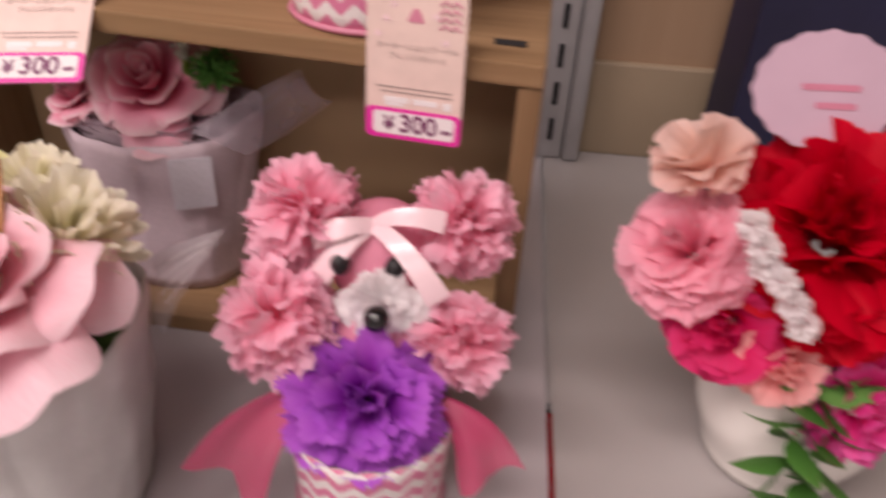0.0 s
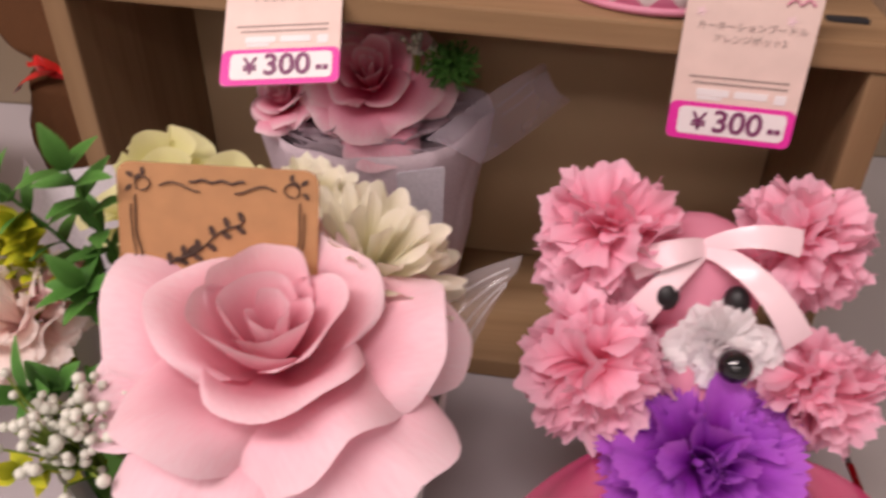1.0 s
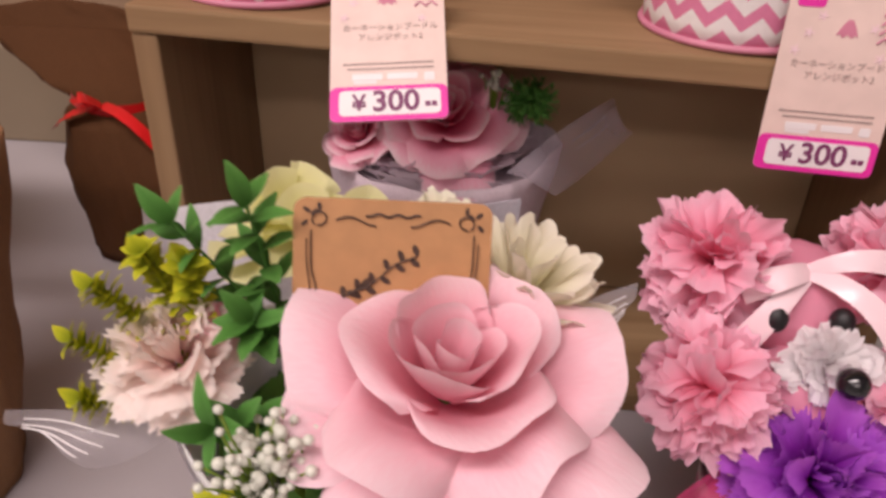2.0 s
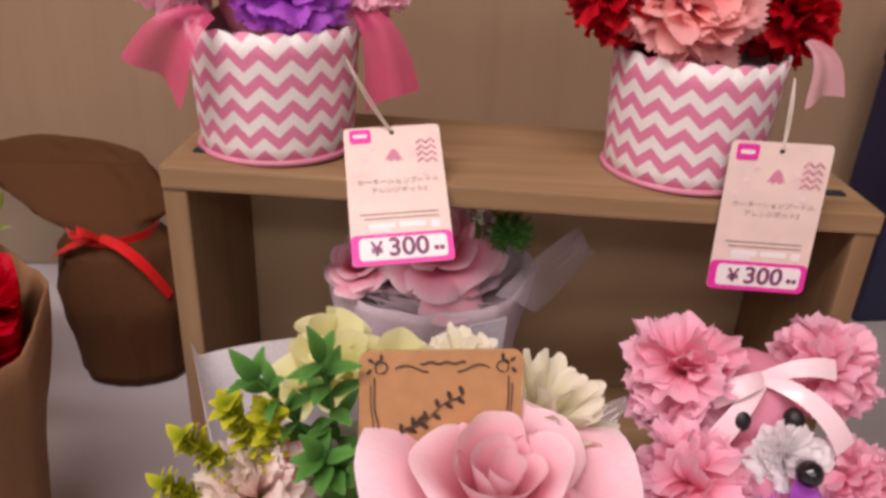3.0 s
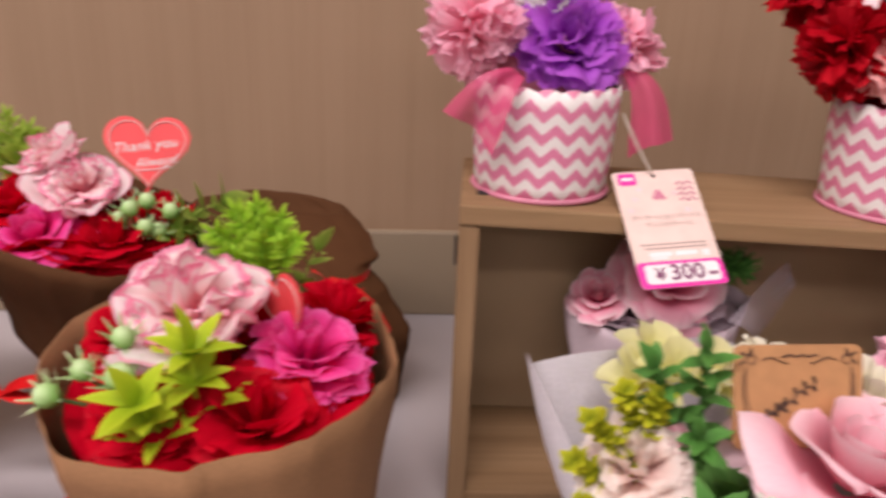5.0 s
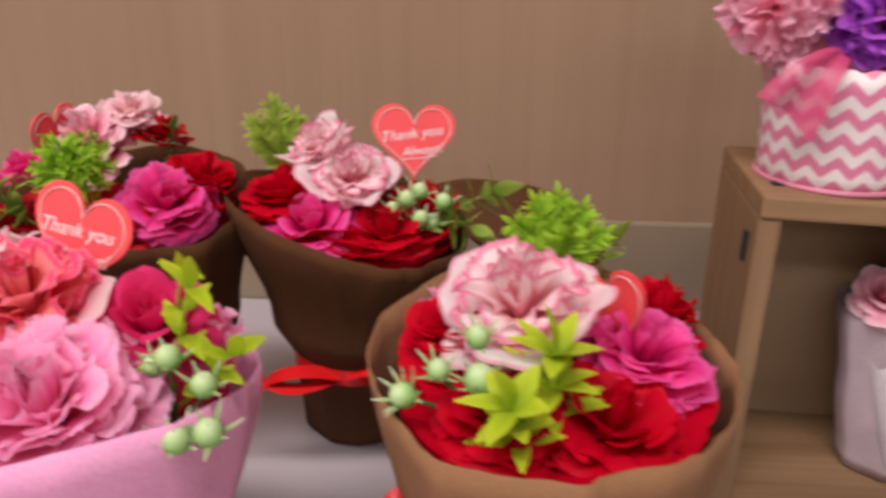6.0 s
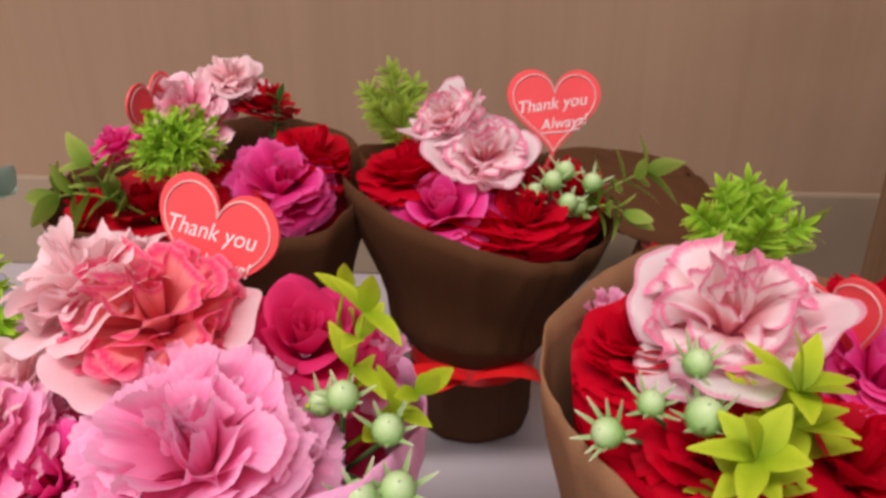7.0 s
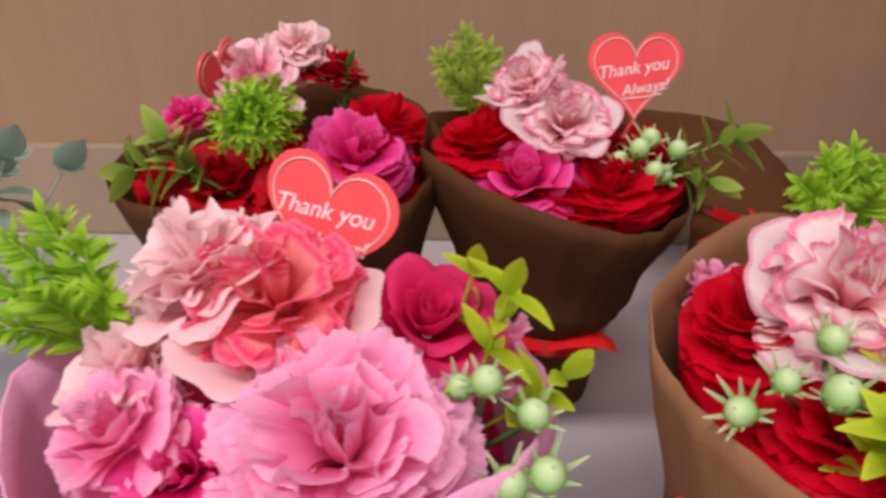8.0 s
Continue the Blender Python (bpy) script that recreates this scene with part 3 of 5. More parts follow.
def moss_ball(parent, c, r, seed, count=150, material=None, name="moss_pick", label="", up=0.2):
    """A ball of fine branching needles."""
    rng = random.Random(seed)
    bm, uvl = new_bm()
    c = Vector(c)
    for i in range(count):
        z = 1 - (2 - up) * (i + 0.5) / count
        s = math.sqrt(max(0, 1 - z * z))
        ph = i * 2.39996
        d = Vector((s * math.cos(ph), s * math.sin(ph), z)) + Vector((rng.uniform(-0.2, 0.2), rng.uniform(-0.2, 0.2), rng.uniform(-0.2, 0.2)))
        d.normalize()
        L = r * rng.uniform(0.7, 1.05)
        leaf_blade(bm, uvl, c, d, basis(d, ph) @ Vector((1, 0, 0)), L, r * 0.07, 0, rng.uniform(-0.1, 0.2), 0.3, 4)
        for q in range(5):
            f = rng.uniform(0.45, 0.95)
            t = basis(d, rng.uniform(0, 6.28)) @ Vector((0.8, 0, 0.75))
            leaf_blade(bm, uvl, c + d * L * f, t, d, r * rng.uniform(0.18, 0.32), r * 0.07, 0, 0.1, 0.3, 3)
    return part(name, bm, material or M["moss"], parent, label)


def fern_pick(parent, root, tips, material, seed, leaflet=0.006, pairs=15, label="lime green fern pick"):
    """Arching fronds from one root, each with two rows of narrow leaflets."""
    rng = random.Random(seed)
    bm, uvl = new_bm()
    root = Vector(root)
    for tip in tips:
        tip = Vector(tip)
        pts = curve_pts(root, (root + tip) / 2 + Vector((0, 0, 0.25 * (tip - root).length)), tip, 9)
        tube(bm, uvl, pts, 0.0005, 0.0003, 5)
        for i in range(pairs):
            f = (0.22 + 0.76 * i / (pairs - 1)) * (len(pts) - 1)
            k = min(int(f), len(pts) - 2)
            p = pts[k].lerp(pts[k + 1], f - k)
            d = (pts[k + 1] - pts[k]).normalized()
            side = d.cross(Vector((0, -1, 0.25))).normalized()
            L = leaflet * (1.05 - 0.6 * abs(i / (pairs - 1) - 0.45)) * rng.uniform(0.8, 1.15)
            for q in (-1, 1):
                leaf_blade(bm, uvl, p, side * q + d * rng.uniform(0.3, 1.3) + Vector((0, rng.uniform(-0.8, 0.5), 0)), Vector((rng.uniform(-0.4, 0.4), -1, 0.5)), L, L * 0.17, 0, rng.uniform(-0.3, 0.5), 0.2, 4)
        leaf_blade(bm, uvl, pts[-1], pts[-1] - pts[-2], Vector((0, -1, 0.3)), leaflet * 0.7, leaflet * 0.25)
    return part("fern_pick", bm, material, parent, label)


def bud(parent, c, n, r, seed, stem_to=None, spikes=9, label=""):
    """A green-white seed head with narrow sepals."""
    rng = random.Random(seed)
    r *= 0.86
    bm, uvl = new_bm()
    b = basis(n)
    c = Vector(c)
    rows = []
    for i in range(9):
        v = i / 8
        th = math.pi * (0.02 + 0.96 * v)
        rows.append([(bm.verts.new(c + b @ Vector((r * math.sin(th) * math.cos(6.2832 * k / 12), r * math.sin(th) * math.sin(6.2832 * k / 12), -r * 1.15 * math.cos(th)))), k / 12, v) for k in range(12)])
    grid_faces(bm, rows, uvl, 0, True)
    for i in range(spikes):
        a = 6.28318 * i / spikes + rng.uniform(-0.2, 0.2)
        d = b @ Vector((math.cos(a), math.sin(a), rng.uniform(0.35, 1.0)))
        leaf_blade(bm, uvl, c - b @ Vector((0, 0, r * 0.8)), d, b @ Vector((0, 0, 1)), r * rng.uniform(2.0, 2.9), r * 0.30, 1, rng.uniform(-0.35, 0.05), 0.4, 5)
    if stem_to is not None:
        tube(bm, uvl, curve_pts(c - b @ Vector((0, 0, r)), (c + Vector(stem_to)) / 2 - b @ Vector((0, 0, r)), stem_to, 6), 0.0007, 0.0007, 5, 2)
    return part("seed_bud", bm, [M["bud"], M["sepal"], M["wire"]], parent, label)


def berry_sprig(parent, c, r, seed, count=34, br=0.00145, root=None):
    rng = random.Random(seed)
    bm, uvl = new_bm()
    c = Vector(c)
    root = Vector(root) if root is not None else c - Vector((0, 0, r * 1.6))
    for i in range(count):
        p = c + Vector((rng.gauss(0, 0.42), rng.gauss(0, 0.42), rng.gauss(0, 0.5))) * r
        m = Matrix.Translation(p)
        res = bmesh.ops.create_icosphere(bm, subdivisions=2, radius=br * rng.uniform(0.7, 1.15), matrix=m)
        tube(bm, uvl, [root.lerp(c, 0.4), p.lerp(c, 0.3) - Vector((0, 0, r * 0.2)), p], 0.0003, 0.0003, 4, 1)
    return part("berry_sprig", bm, [M["berry"], M["leaf_mid"]], parent, "small white berries on a wired sprig")


def text_mesh(body, size, m, material, parent, name="lettering", shear=0.0, bold=0.0):
    """Flat lettering in the built-in font, centred on the pose m, which faces +z."""
    cu = bpy.data.curves.new("lettering", "FONT")
    cu.body, cu.size, cu.align_x, cu.align_y, cu.shear, cu.offset = body, size, "CENTER", "CENTER", shear, bold
    tmp = bpy.data.objects.new("lettering", cu)
    scene.collection.objects.link(tmp)
    me = bpy.data.meshes.new_from_object(tmp.evaluated_get(bpy.context.evaluated_depsgraph_get()))
    bpy.data.objects.remove(tmp)
    bm = bmesh.new()
    bm.from_mesh(me)
    bpy.data.meshes.remove(me)
    bm.transform(m)
    return part(name, bm, material, parent, smooth=False)


def sheet(bm, w, h, r, m, thick, mat=0, cut=None):
    """A card with rounded corners, w by h, its face on the pose m's +z side."""
    pts = []
    for cx, cy, a0 in ((w / 2 - r, h / 2 - r, 0), (-w / 2 + r, h / 2 - r, 90), (-w / 2 + r, -h / 2 + r, 180), (w / 2 - r, -h / 2 + r, 270)):
        for k in range(5):
            a = radians(a0 + 22.5 * k)
            pts.append((cx + r * math.cos(a), cy + r * math.sin(a)))
    prism(bm, pts, m, thick, mat)


def prism(bm, pts, m, thick, mat=0):
    top = [bm.verts.new(m @ Vector((x, y, 0))) for x, y in pts]
    bot = [bm.verts.new(m @ Vector((x, y, -thick))) for x, y in pts]
    f = [bm.faces.new(top), bm.faces.new(bot[::-1])]
    for i in range(len(pts)):
        j = (i + 1) % len(pts)
        f.append(bm.faces.new((top[j], top[i], bot[i], bot[j])))
    for q in f:
        q.material_index = mat


def facing(c, x_to, y_up):
    """Pose at c whose x runs along x_to and y along y_up, made square."""
    x = Vector(x_to).normalized()
    y = Vector(y_up)
    z = x.cross(y).normalized()
    y = z.cross(x)
    return Matrix.Translation(c) @ Matrix((x, y, z)).transposed().to_4x4()


HEART = [(16 * math.sin(t) ** 3 / 32, (13 * math.cos(t) - 5 * math.cos(2 * t) - 2 * math.cos(3 * t) - math.cos(4 * t) + 2.5) / 32) for t in (6.28318 * i / 48 for i in range(48))]


def heart_pick(parent, m, w, root, words=True):
    """A red heart card on a pick, with a pale line and lettering."""
    bm, uvl = new_bm()
    prism(bm, [(x * w, y * w) for x, y in HEART][::-1], m, 0.0007)
    ob = part("heart_card", bm, M["heart"], parent, "coral red heart-shaped thank-you card", False)
    lift = m @ Matrix.Translation((0, 0, 0.0003))
    bm, uvl = new_bm()
    pts = [lift @ Vector((x * w * 0.88, y * w * 0.88, 0)) for x, y in HEART]
    nz = m.to_3x3() @ Vector((0, 0, 1))
    strap(bm, uvl, pts + pts[:2], w * 0.014, nz)
    part("outline", bm, M["heart_line"], ob)
    if words:
        text_mesh("Thank you", w * 0.175, lift @ Matrix.Translation((-w * 0.03, w * 0.10, 0)) @ Matrix.Rotation(radians(8), 4, "Z"), M["white_ink"], ob, shear=0.25)
        text_mesh("Always!", w * 0.16, lift @ Matrix.Translation((w * 0.10, -w * 0.09, 0)) @ Matrix.Rotation(radians(8), 4, "Z"), M["white_ink"], ob, shear=0.25)
        bm, uvl = new_bm()
        strap(bm, uvl, [lift @ Vector((-w * 0.14, -w * 0.20, 0)), lift @ Vector((w * 0.08, -w * 0.185, 0)), lift @ Vector((w * 0.28, -w * 0.15, 0))], w * 0.012, nz)
        part("underline", bm, M["white_ink"], ob)
    bm, uvl = new_bm()
    tube(bm, uvl, [m @ Vector((0, -w * 0.42, -0.0009)), m @ Vector((0, -w * 0.30, -0.0009))], 0.0008)
    tube(bm, uvl, [m @ Vector((0, -w * 0.42, -0.0009)), Vector(root)], 0.0008)
    part("pick", bm, M["heart"], ob)
    return ob


# ---- the setting ----
def structure(name, bm, material, label, smooth=False):
    return tagged(part(name, bm, material, None, smooth=smooth), label, name.split("_")[0], kind="structure")


bm, _ = new_bm()
box_bm(bm, (5.2, 0.06, 1.69), pose(-0.3, 0.678, 0.911), 0)
structure("wall_back", bm, M["wall_wood"], "tan wood-grain back panel of the shop shelf")
bm, _ = new_bm()
box_bm(bm, (5.2, 0.05, 0.066), pose(-0.3, 0.669, 0.033), 0.002)
structure("trim_strip", bm, M["strip"], "pale beige board strip under the wooden back panel")
JX = lambda y: 0.0545
bm, _ = new_bm()
prism(bm, [(-2.6, 0.025), (JX(0.025) - 0.0012, 0.025), (JX(0.655) - 0.0012, 0.655), (-2.6, 0.655)], Matrix.Identity(4), 0.03)
structure("shelf_left", bm, M["shelf"], "white enamelled shelf board holding the flower gifts")
bm, _ = new_bm()
prism(bm, [(JX(0.025) + 0.0012, 0.025), (2.3, 0.025), (2.3, 0.655), (JX(0.655) + 0.0012, 0.655)], Matrix.Identity(4), 0.03)
structure("shelf_right", bm, M["shelf_grey"], "pale glossy shelf board beside a joint")
bm, _ = new_bm()
prism(bm, [(JX(0.08) - 0.0012, 0.08), (JX(0.08) + 0.0012, 0.08), (JX(0.394) + 0.0012, 0.394), (JX(0.394) - 0.0012, 0.394)], Matrix.Translation((0, 0, 0.0008)), 0.004)
structure("trim_red", bm, M["p_darkred"], "dark red strip in the joint between two shelves")
bm, _ = new_bm()
prism(bm, [(JX(0.40) - 0.0012, 0.40), (JX(0.40) + 0.0012, 0.40), (JX(0.65) + 0.0012, 0.65), (JX(0.65) - 0.0012, 0.65)], Matrix.Translation((0, 0, 0.001)), 0.004)
structure("trim_joint", bm, M["rail"], "thin grey metal edge in the shelf joint")
for nm, size, at_, mt, lb in (("floor", (5.2, 5.0, 0.1), (-0.3, -1.8, -1.0), "shelf_grey", "plain pale shop floor"), ("ceiling", (5.2, 5.0, 0.06), (-0.3, -1.8, 1.76), "vase", "plain white shop ceiling"),
                              ("wall_left", (0.06, 5.0, 2.7), (-2.93, -1.8, 0.38), "vase", "plain white shop wall"), ("wall_right", (0.06, 5.0, 2.7), (2.33, -1.8, 0.38), "vase", "plain white shop wall"),
                              ("wall_front", (5.2, 0.06, 2.7), (-0.3, -4.33, 0.38), "vase", "plain white shop wall across the aisle"), ("wall_base", (5.2, 0.06, 0.9), (-0.3, 0.62, -0.48), "vase", "white cabinet front under the shelf")):
    bm, _ = new_bm()
    box_bm(bm, size, pose(*at_), 0)
    structure(nm, bm, M[mt], lb)

# slotted steel upright
up = thing("shelf_upright", (0.074, 0.635, 0.0), "pale grey steel shelf upright with a row of dark slots", "shelf upright")
bm, _ = new_bm()
box_bm(bm, (0.020, 0.012, 1.2), pose(0.057, 0.637, 0.601), 0.0012)
box_bm(bm, (0.011, 0.016, 1.2), pose(0.0730, 0.635, 0.601), 0.0025)
part("channel", bm, M["rail"], up, smooth=False)
for i in range(10):
    bm, _ = new_bm()
    box_bm(bm, (0.0036, 0.002, 0.0150), pose(0.058, 0.6306, 0.022 + 0.0253 * i), 0.0004)
    part("slot", bm, M["slot"], up, smooth=False)

# navy display box
nb = thing("display_box", (0.25, 0.59, 0.0), "dark navy card display box standing against the panel", "box")
bm, _ = new_bm()
box_bm(bm, (0.19, 0.045, 0.190), pose(0.248, 0.607, 0.0958, 0, 0, 4), 0.0015)
part("body", bm, M["navy"], nb, smooth=False)
bm, _ = new_bm()
box_bm(bm, (0.192, 0.047, 0.030), pose(0.248, 0.607, 0.1760, 0, 0, 4), 0.0015)
part("lid", bm, M["navy"], nb, smooth=False)

# ---- wooden crate, turned a little ----
W_, D_, H_, T_ = 0.269, 0.082, 0.150, 0.009
CR = pose(-0.2335, 0.4290, 0.0, 0, 0, -3.0)
crate = thing("wooden_crate", CR @ Vector((W_ / 2, D_ / 2, 0)), "open-fronted light brown wooden crate used as a riser", "crate")
for nm, size, at_, mt in (("top_board", (W_, D_, T_), (W_ / 2, D_ / 2, H_ - T_ / 2), "crate"), ("bottom_board", (W_ - 2 * T_, D_, T_), (W_ / 2, D_ / 2 + 0.001, T_ / 2 + 0.0005), "crate"),
                          ("side_board", (T_, D_ - 0.001, H_ - T_ - 0.0004), (T_ / 2, D_ / 2 + 0.0005, (H_ - T_) / 2), "crate_up"), ("side_board", (T_, D_ - 0.001, H_ - T_ - 0.0004), (W_ - T_ / 2, D_ / 2 + 0.0005, (H_ - T_) / 2), "crate_up"),
                          ("back_board", (W_ - 2 * T_ - 0.001, 0.004, H_ - 2 * T_ - 0.001), (W_ / 2, D_ - 0.003, H_ / 2), "crate_back")):
    bm, _ = new_bm()
    box_bm(bm, size, Matrix.Translation(at_), 0.0012)
    for v in bm.verts:
        v.co.x += 0.05 * v.co.y * (1 - v.co.x / W_)
        v.co.z *= 1.035 - 0.052 * v.co.x / W_
        v.co = CR @ v.co
    part(nm, bm, M[mt], crate, smooth=False)
for x in (0.014, W_ - 0.014):
    bm, _ = new_bm()
    box_bm(bm, (0.012, 0.0045, 0.0012), CR @ Matrix.Translation((x, 0.018, H_ * (1.035 - 0.052 * x / W_) + 0.0004)), 0.0003)
    part("hinge_slot", bm, M["slot"], crate, smooth=False)
bm, _ = new_bm()
box_bm(bm, (0.0012, 0.004, 0.013), CR @ Matrix.Translation((-0.0004, 0.013, H_ - 0.02)), 0.0003)
part("side_slot", bm, M["slot"], crate, smooth=False)


# ---- paper pots with cloth-flower figures ----
def paper_pot(parent, x, y, z, r0, r1, h):
    bm, uvl = new_bm()
    n = 160
    rows, inner = [], []
    for i in range(8):
        v = i / 7
        r = r0 + (r1 - r0) * v
        row, rin = [], []
        for j in range(n):
            a = 6.28318 * j / n - 1.6
            sc = 0.0016 * abs(math.sin(a * 10)) ** 0.7 if i == 7 else 0
            row.append((bm.verts.new((x + r * math.cos(a), y + r * math.sin(a), z + h * v + sc)), j / n, v))
            rin.append((bm.verts.new((x + (r - 0.0007) * math.cos(a), y + (r - 0.0007) * math.sin(a), z + h * v + sc)), j / n, v))
        rows.append(row)
        inner.append(rin)

    def wrap_faces(rw, mat):
        for i in range(len(rw) - 1):
            for j in range(n):
                jj = (j + 1) % n
                q = [rw[i][j], rw[i][jj], rw[i + 1][jj], rw[i + 1][j]]
                f = bm.faces.new([k[0] for k in q])
                f.material_index = mat
                us = [q[0][1], q[0][1] + 1 / n, q[0][1] + 1 / n, q[0][1]]
                for l, k, u in zip(f.loops, q, us):
                    l[uvl].uv = (u, k[2])
    wrap_faces(rows, 0)
    wrap_faces(inner[::-1], 1)
    wrap_faces([rows[-1], inner[-1]], 1)
    bm.faces.new([k[0] for k in rows[0]][::-1])
    pot = part("paper_pot", bm, [M["chevron"], M["pot_in"]], parent, "pink and white zigzag paper pot with scalloped rim")
    bm, uvl = new_bm()
    tube(bm, uvl, [(x + (r0 + 0.0005) * math.cos(a), y + (r0 + 0.0005) * math.sin(a), z + 0.0014) for a in (6.28318 * i / 48 for i in range(49))], 0.0013)
    part("base_band", bm, M["rose_ink"], pot, "pink base band")
    bm, uvl = new_bm()
    bmesh.ops.create_circle(bm, cap_ends=True, segments=40, radius=r1 - 0.002, matrix=pose(x, y, z + h * 0.86))
    part("filling", bm, M["pot_in"], pot)
    return pot


def hang_tag(parent, c, x_to, y_up, w, h, hang_from):
    """Price tag on a string: printed card, price field, lettering."""
    m = facing(c, x_to, y_up)
    bm, uvl = new_bm()
    sheet(bm, w, h, w * 0.05, m, 0.0006)
    tag = part("price_tag", bm, M["tag"], parent, "pale pink price tag with magenta price field", False)
    k = w / 100.0
    H = h / k

    def bars(name, rects, mat, lift=0.0002):
        for x, y, bw, bh in rects:
            b2, _ = new_bm()
            sheet(b2, bw * k, bh * k, min(bw, bh) * k * 0.18, m @ Matrix.Translation((x * k, y * k, lift)), 0.00015)
            part(name, b2, M[mat], tag, smooth=False)
    bars("price_border", [(0, -H / 2 + 16.5, 100, 33)], "magenta", 0.0002)
    bars("price_field", [(1, -H / 2 + 17, 86, 24)], "white_ink", 0.0004)
    bars("logo_block", [(-33, H / 2 - 11, 22, 17)], "magenta")
    bars("logo_mark", [(-33, H / 2 - 11, 14, 4)], "white_ink", 0.0004)
    bars("text_line", [(0, -H / 2 + 55, 78, 1.6), (2, -H / 2 + 50, 74, 1.6)], "grey_ink")
    bars("pale_box", [(-18, -H / 2 + 42, 26, 6), (12, -H / 2 + 42, 26, 6), (35, -H / 2 + 41, 9, 8), (-20, -H / 2 + 37, 20, 3)], "white_ink")
    text_mesh("\u00a5", 21 * k, m @ Matrix.Translation((-25 * k, -(H / 2 - 16) * k, 0.0006)), M["plum_ink"], tag, bold=0.4 * k)
    text_mesh("300", 27 * k, m @ Matrix.Translation((6 * k, -(H / 2 - 17) * k, 0.0006)), M["plum_ink"], tag, bold=0.6 * k)
    bars("text_line", [(33, -H / 2 + 14, 4.6, 4.6), (38.5, -H / 2 + 14, 4.6, 4.6)], "plum_ink", 0.0006)
    text_mesh("\u30ab\u30fc\u30cd\u30fc\u30b7\u30e7\u30f3\u30d7\u30fc\u30c9\u30eb", 7.6 * k, m @ Matrix.Translation((2 * k, (H / 2 - 66) * k, 0.0003)), M["grey_ink"], tag)
    text_mesh("\u30a2\u30ec\u30f3\u30b8\u30dd\u30c3\u30c82", 7.6 * k, m @ Matrix.Translation((2 * k, (H / 2 - 76) * k, 0.0003)), M["grey_ink"], tag)
    # printed figure and arrows
    b2, _ = new_bm()
    prism(b2, [(-2 * k, 8 * k), (-5 * k, 3 * k), (-9 * k, -5 * k), (-6 * k, -4 * k), (-3 * k, -7 * k), (0, -4 * k), (4 * k, -7 * k), (6 * k, -4 * k), (9 * k, -6 * k), (5 * k, 3 * k), (2 * k, 8 * k)][::-1], m @ Matrix.Translation((0, (H / 2 - 36) * k, 0.0002)), 0.00015)
    part("printed_shape", b2, M["rose_ink"], tag, smooth=False)
    for i in range(4):
        b2, u2 = new_bm()
        y0 = H / 2 - 16 - 7.5 * i
        strap(b2, u2, [m @ Vector((x * k, y * k, 0.0003)) for x, y in ((24, y0 - 7), (29, y0 - 2), (34, y0 - 7), (39, y0 - 2), (44, y0 - 7))], 2.2 * k, m.to_3x3() @ Vector((0, 0, 1)))
        part("printed_chevron", b2, M["rose_ink"], tag)
    for x, y in ((-30, 40), (20, 34), (-38, 55), (30, 58), (-22, 26)):
        b2, _ = new_bm()
        prism(b2, [((x + 4.5 * math.cos(a) * (0.6 + 0.4 * math.cos(5 * a))) * k, (H / 2 - y + 4.5 * math.sin(a) * (0.6 + 0.4 * math.cos(5 * a))) * k) for a in (6.28318 * i / 30 for i in range(30))][::-1][::-1], m @ Matrix.Translation((0, 0, 0.00025)), 0.0001)
        part("printed_flower", b2, M["ribbon_pink"], tag, smooth=False)
    b2, u2 = new_bm()
    hole = m @ Vector((0, h / 2 - 7 * k, 0.0005))
    bmesh.ops.create_circle(b2, cap_ends=True, segments=18, radius=2.6 * k, matrix=m @ Matrix.Translation((0, h / 2 - 8 * k, 0.0003)))
    part("punched_hole", b2, M["slot"], tag, smooth=False)
    b2, u2 = new_bm()
    hf = Vector(hang_from)
    tube(b2, u2, curve_pts(hole, (hole + hf) / 2 + Vector((0.001, -0.002, -0.002)), hf, 8), 0.00035, 0.00035, 5)
    tube(b2, u2, curve_pts(hole, (hole + hf) / 2 + Vector((-0.001, -0.002, -0.003)), hf, 8), 0.00035, 0.00035, 5)
    part("string", b2, M["string"], tag)
    return tag


def organza(parent, root, spots, w, mat, seed):
    """A gauze ribbon tail that flares from a root through spots."""
    bm, uvl = new_bm()
    p = curve_pts(root, spots[0], spots[1], 10)
    d = (p[-1] - p[0]).normalized()
    rows = []
    for i, q in enumerate(p):
        v = i / 9
        s = d.cross(Vector((0, -1, 0.3))).normalized()
        ww = w * (0.25 + 0.75 * v)
        rows.append([(bm.verts.new(q + s * ww * (u - 0.5) + Vector((0, -0.12 * ww * math.sin(u * 7 + seed), 0)) + d * (0.25 * ww * abs(u - 0.5) if i == 9 else 0)), u, v) for u in (k / 8 for k in range(9))])
    grid_faces(bm, rows, uvl)
    return part("gauze_ribbon", bm, M[mat], parent, "translucent gauze ribbon")


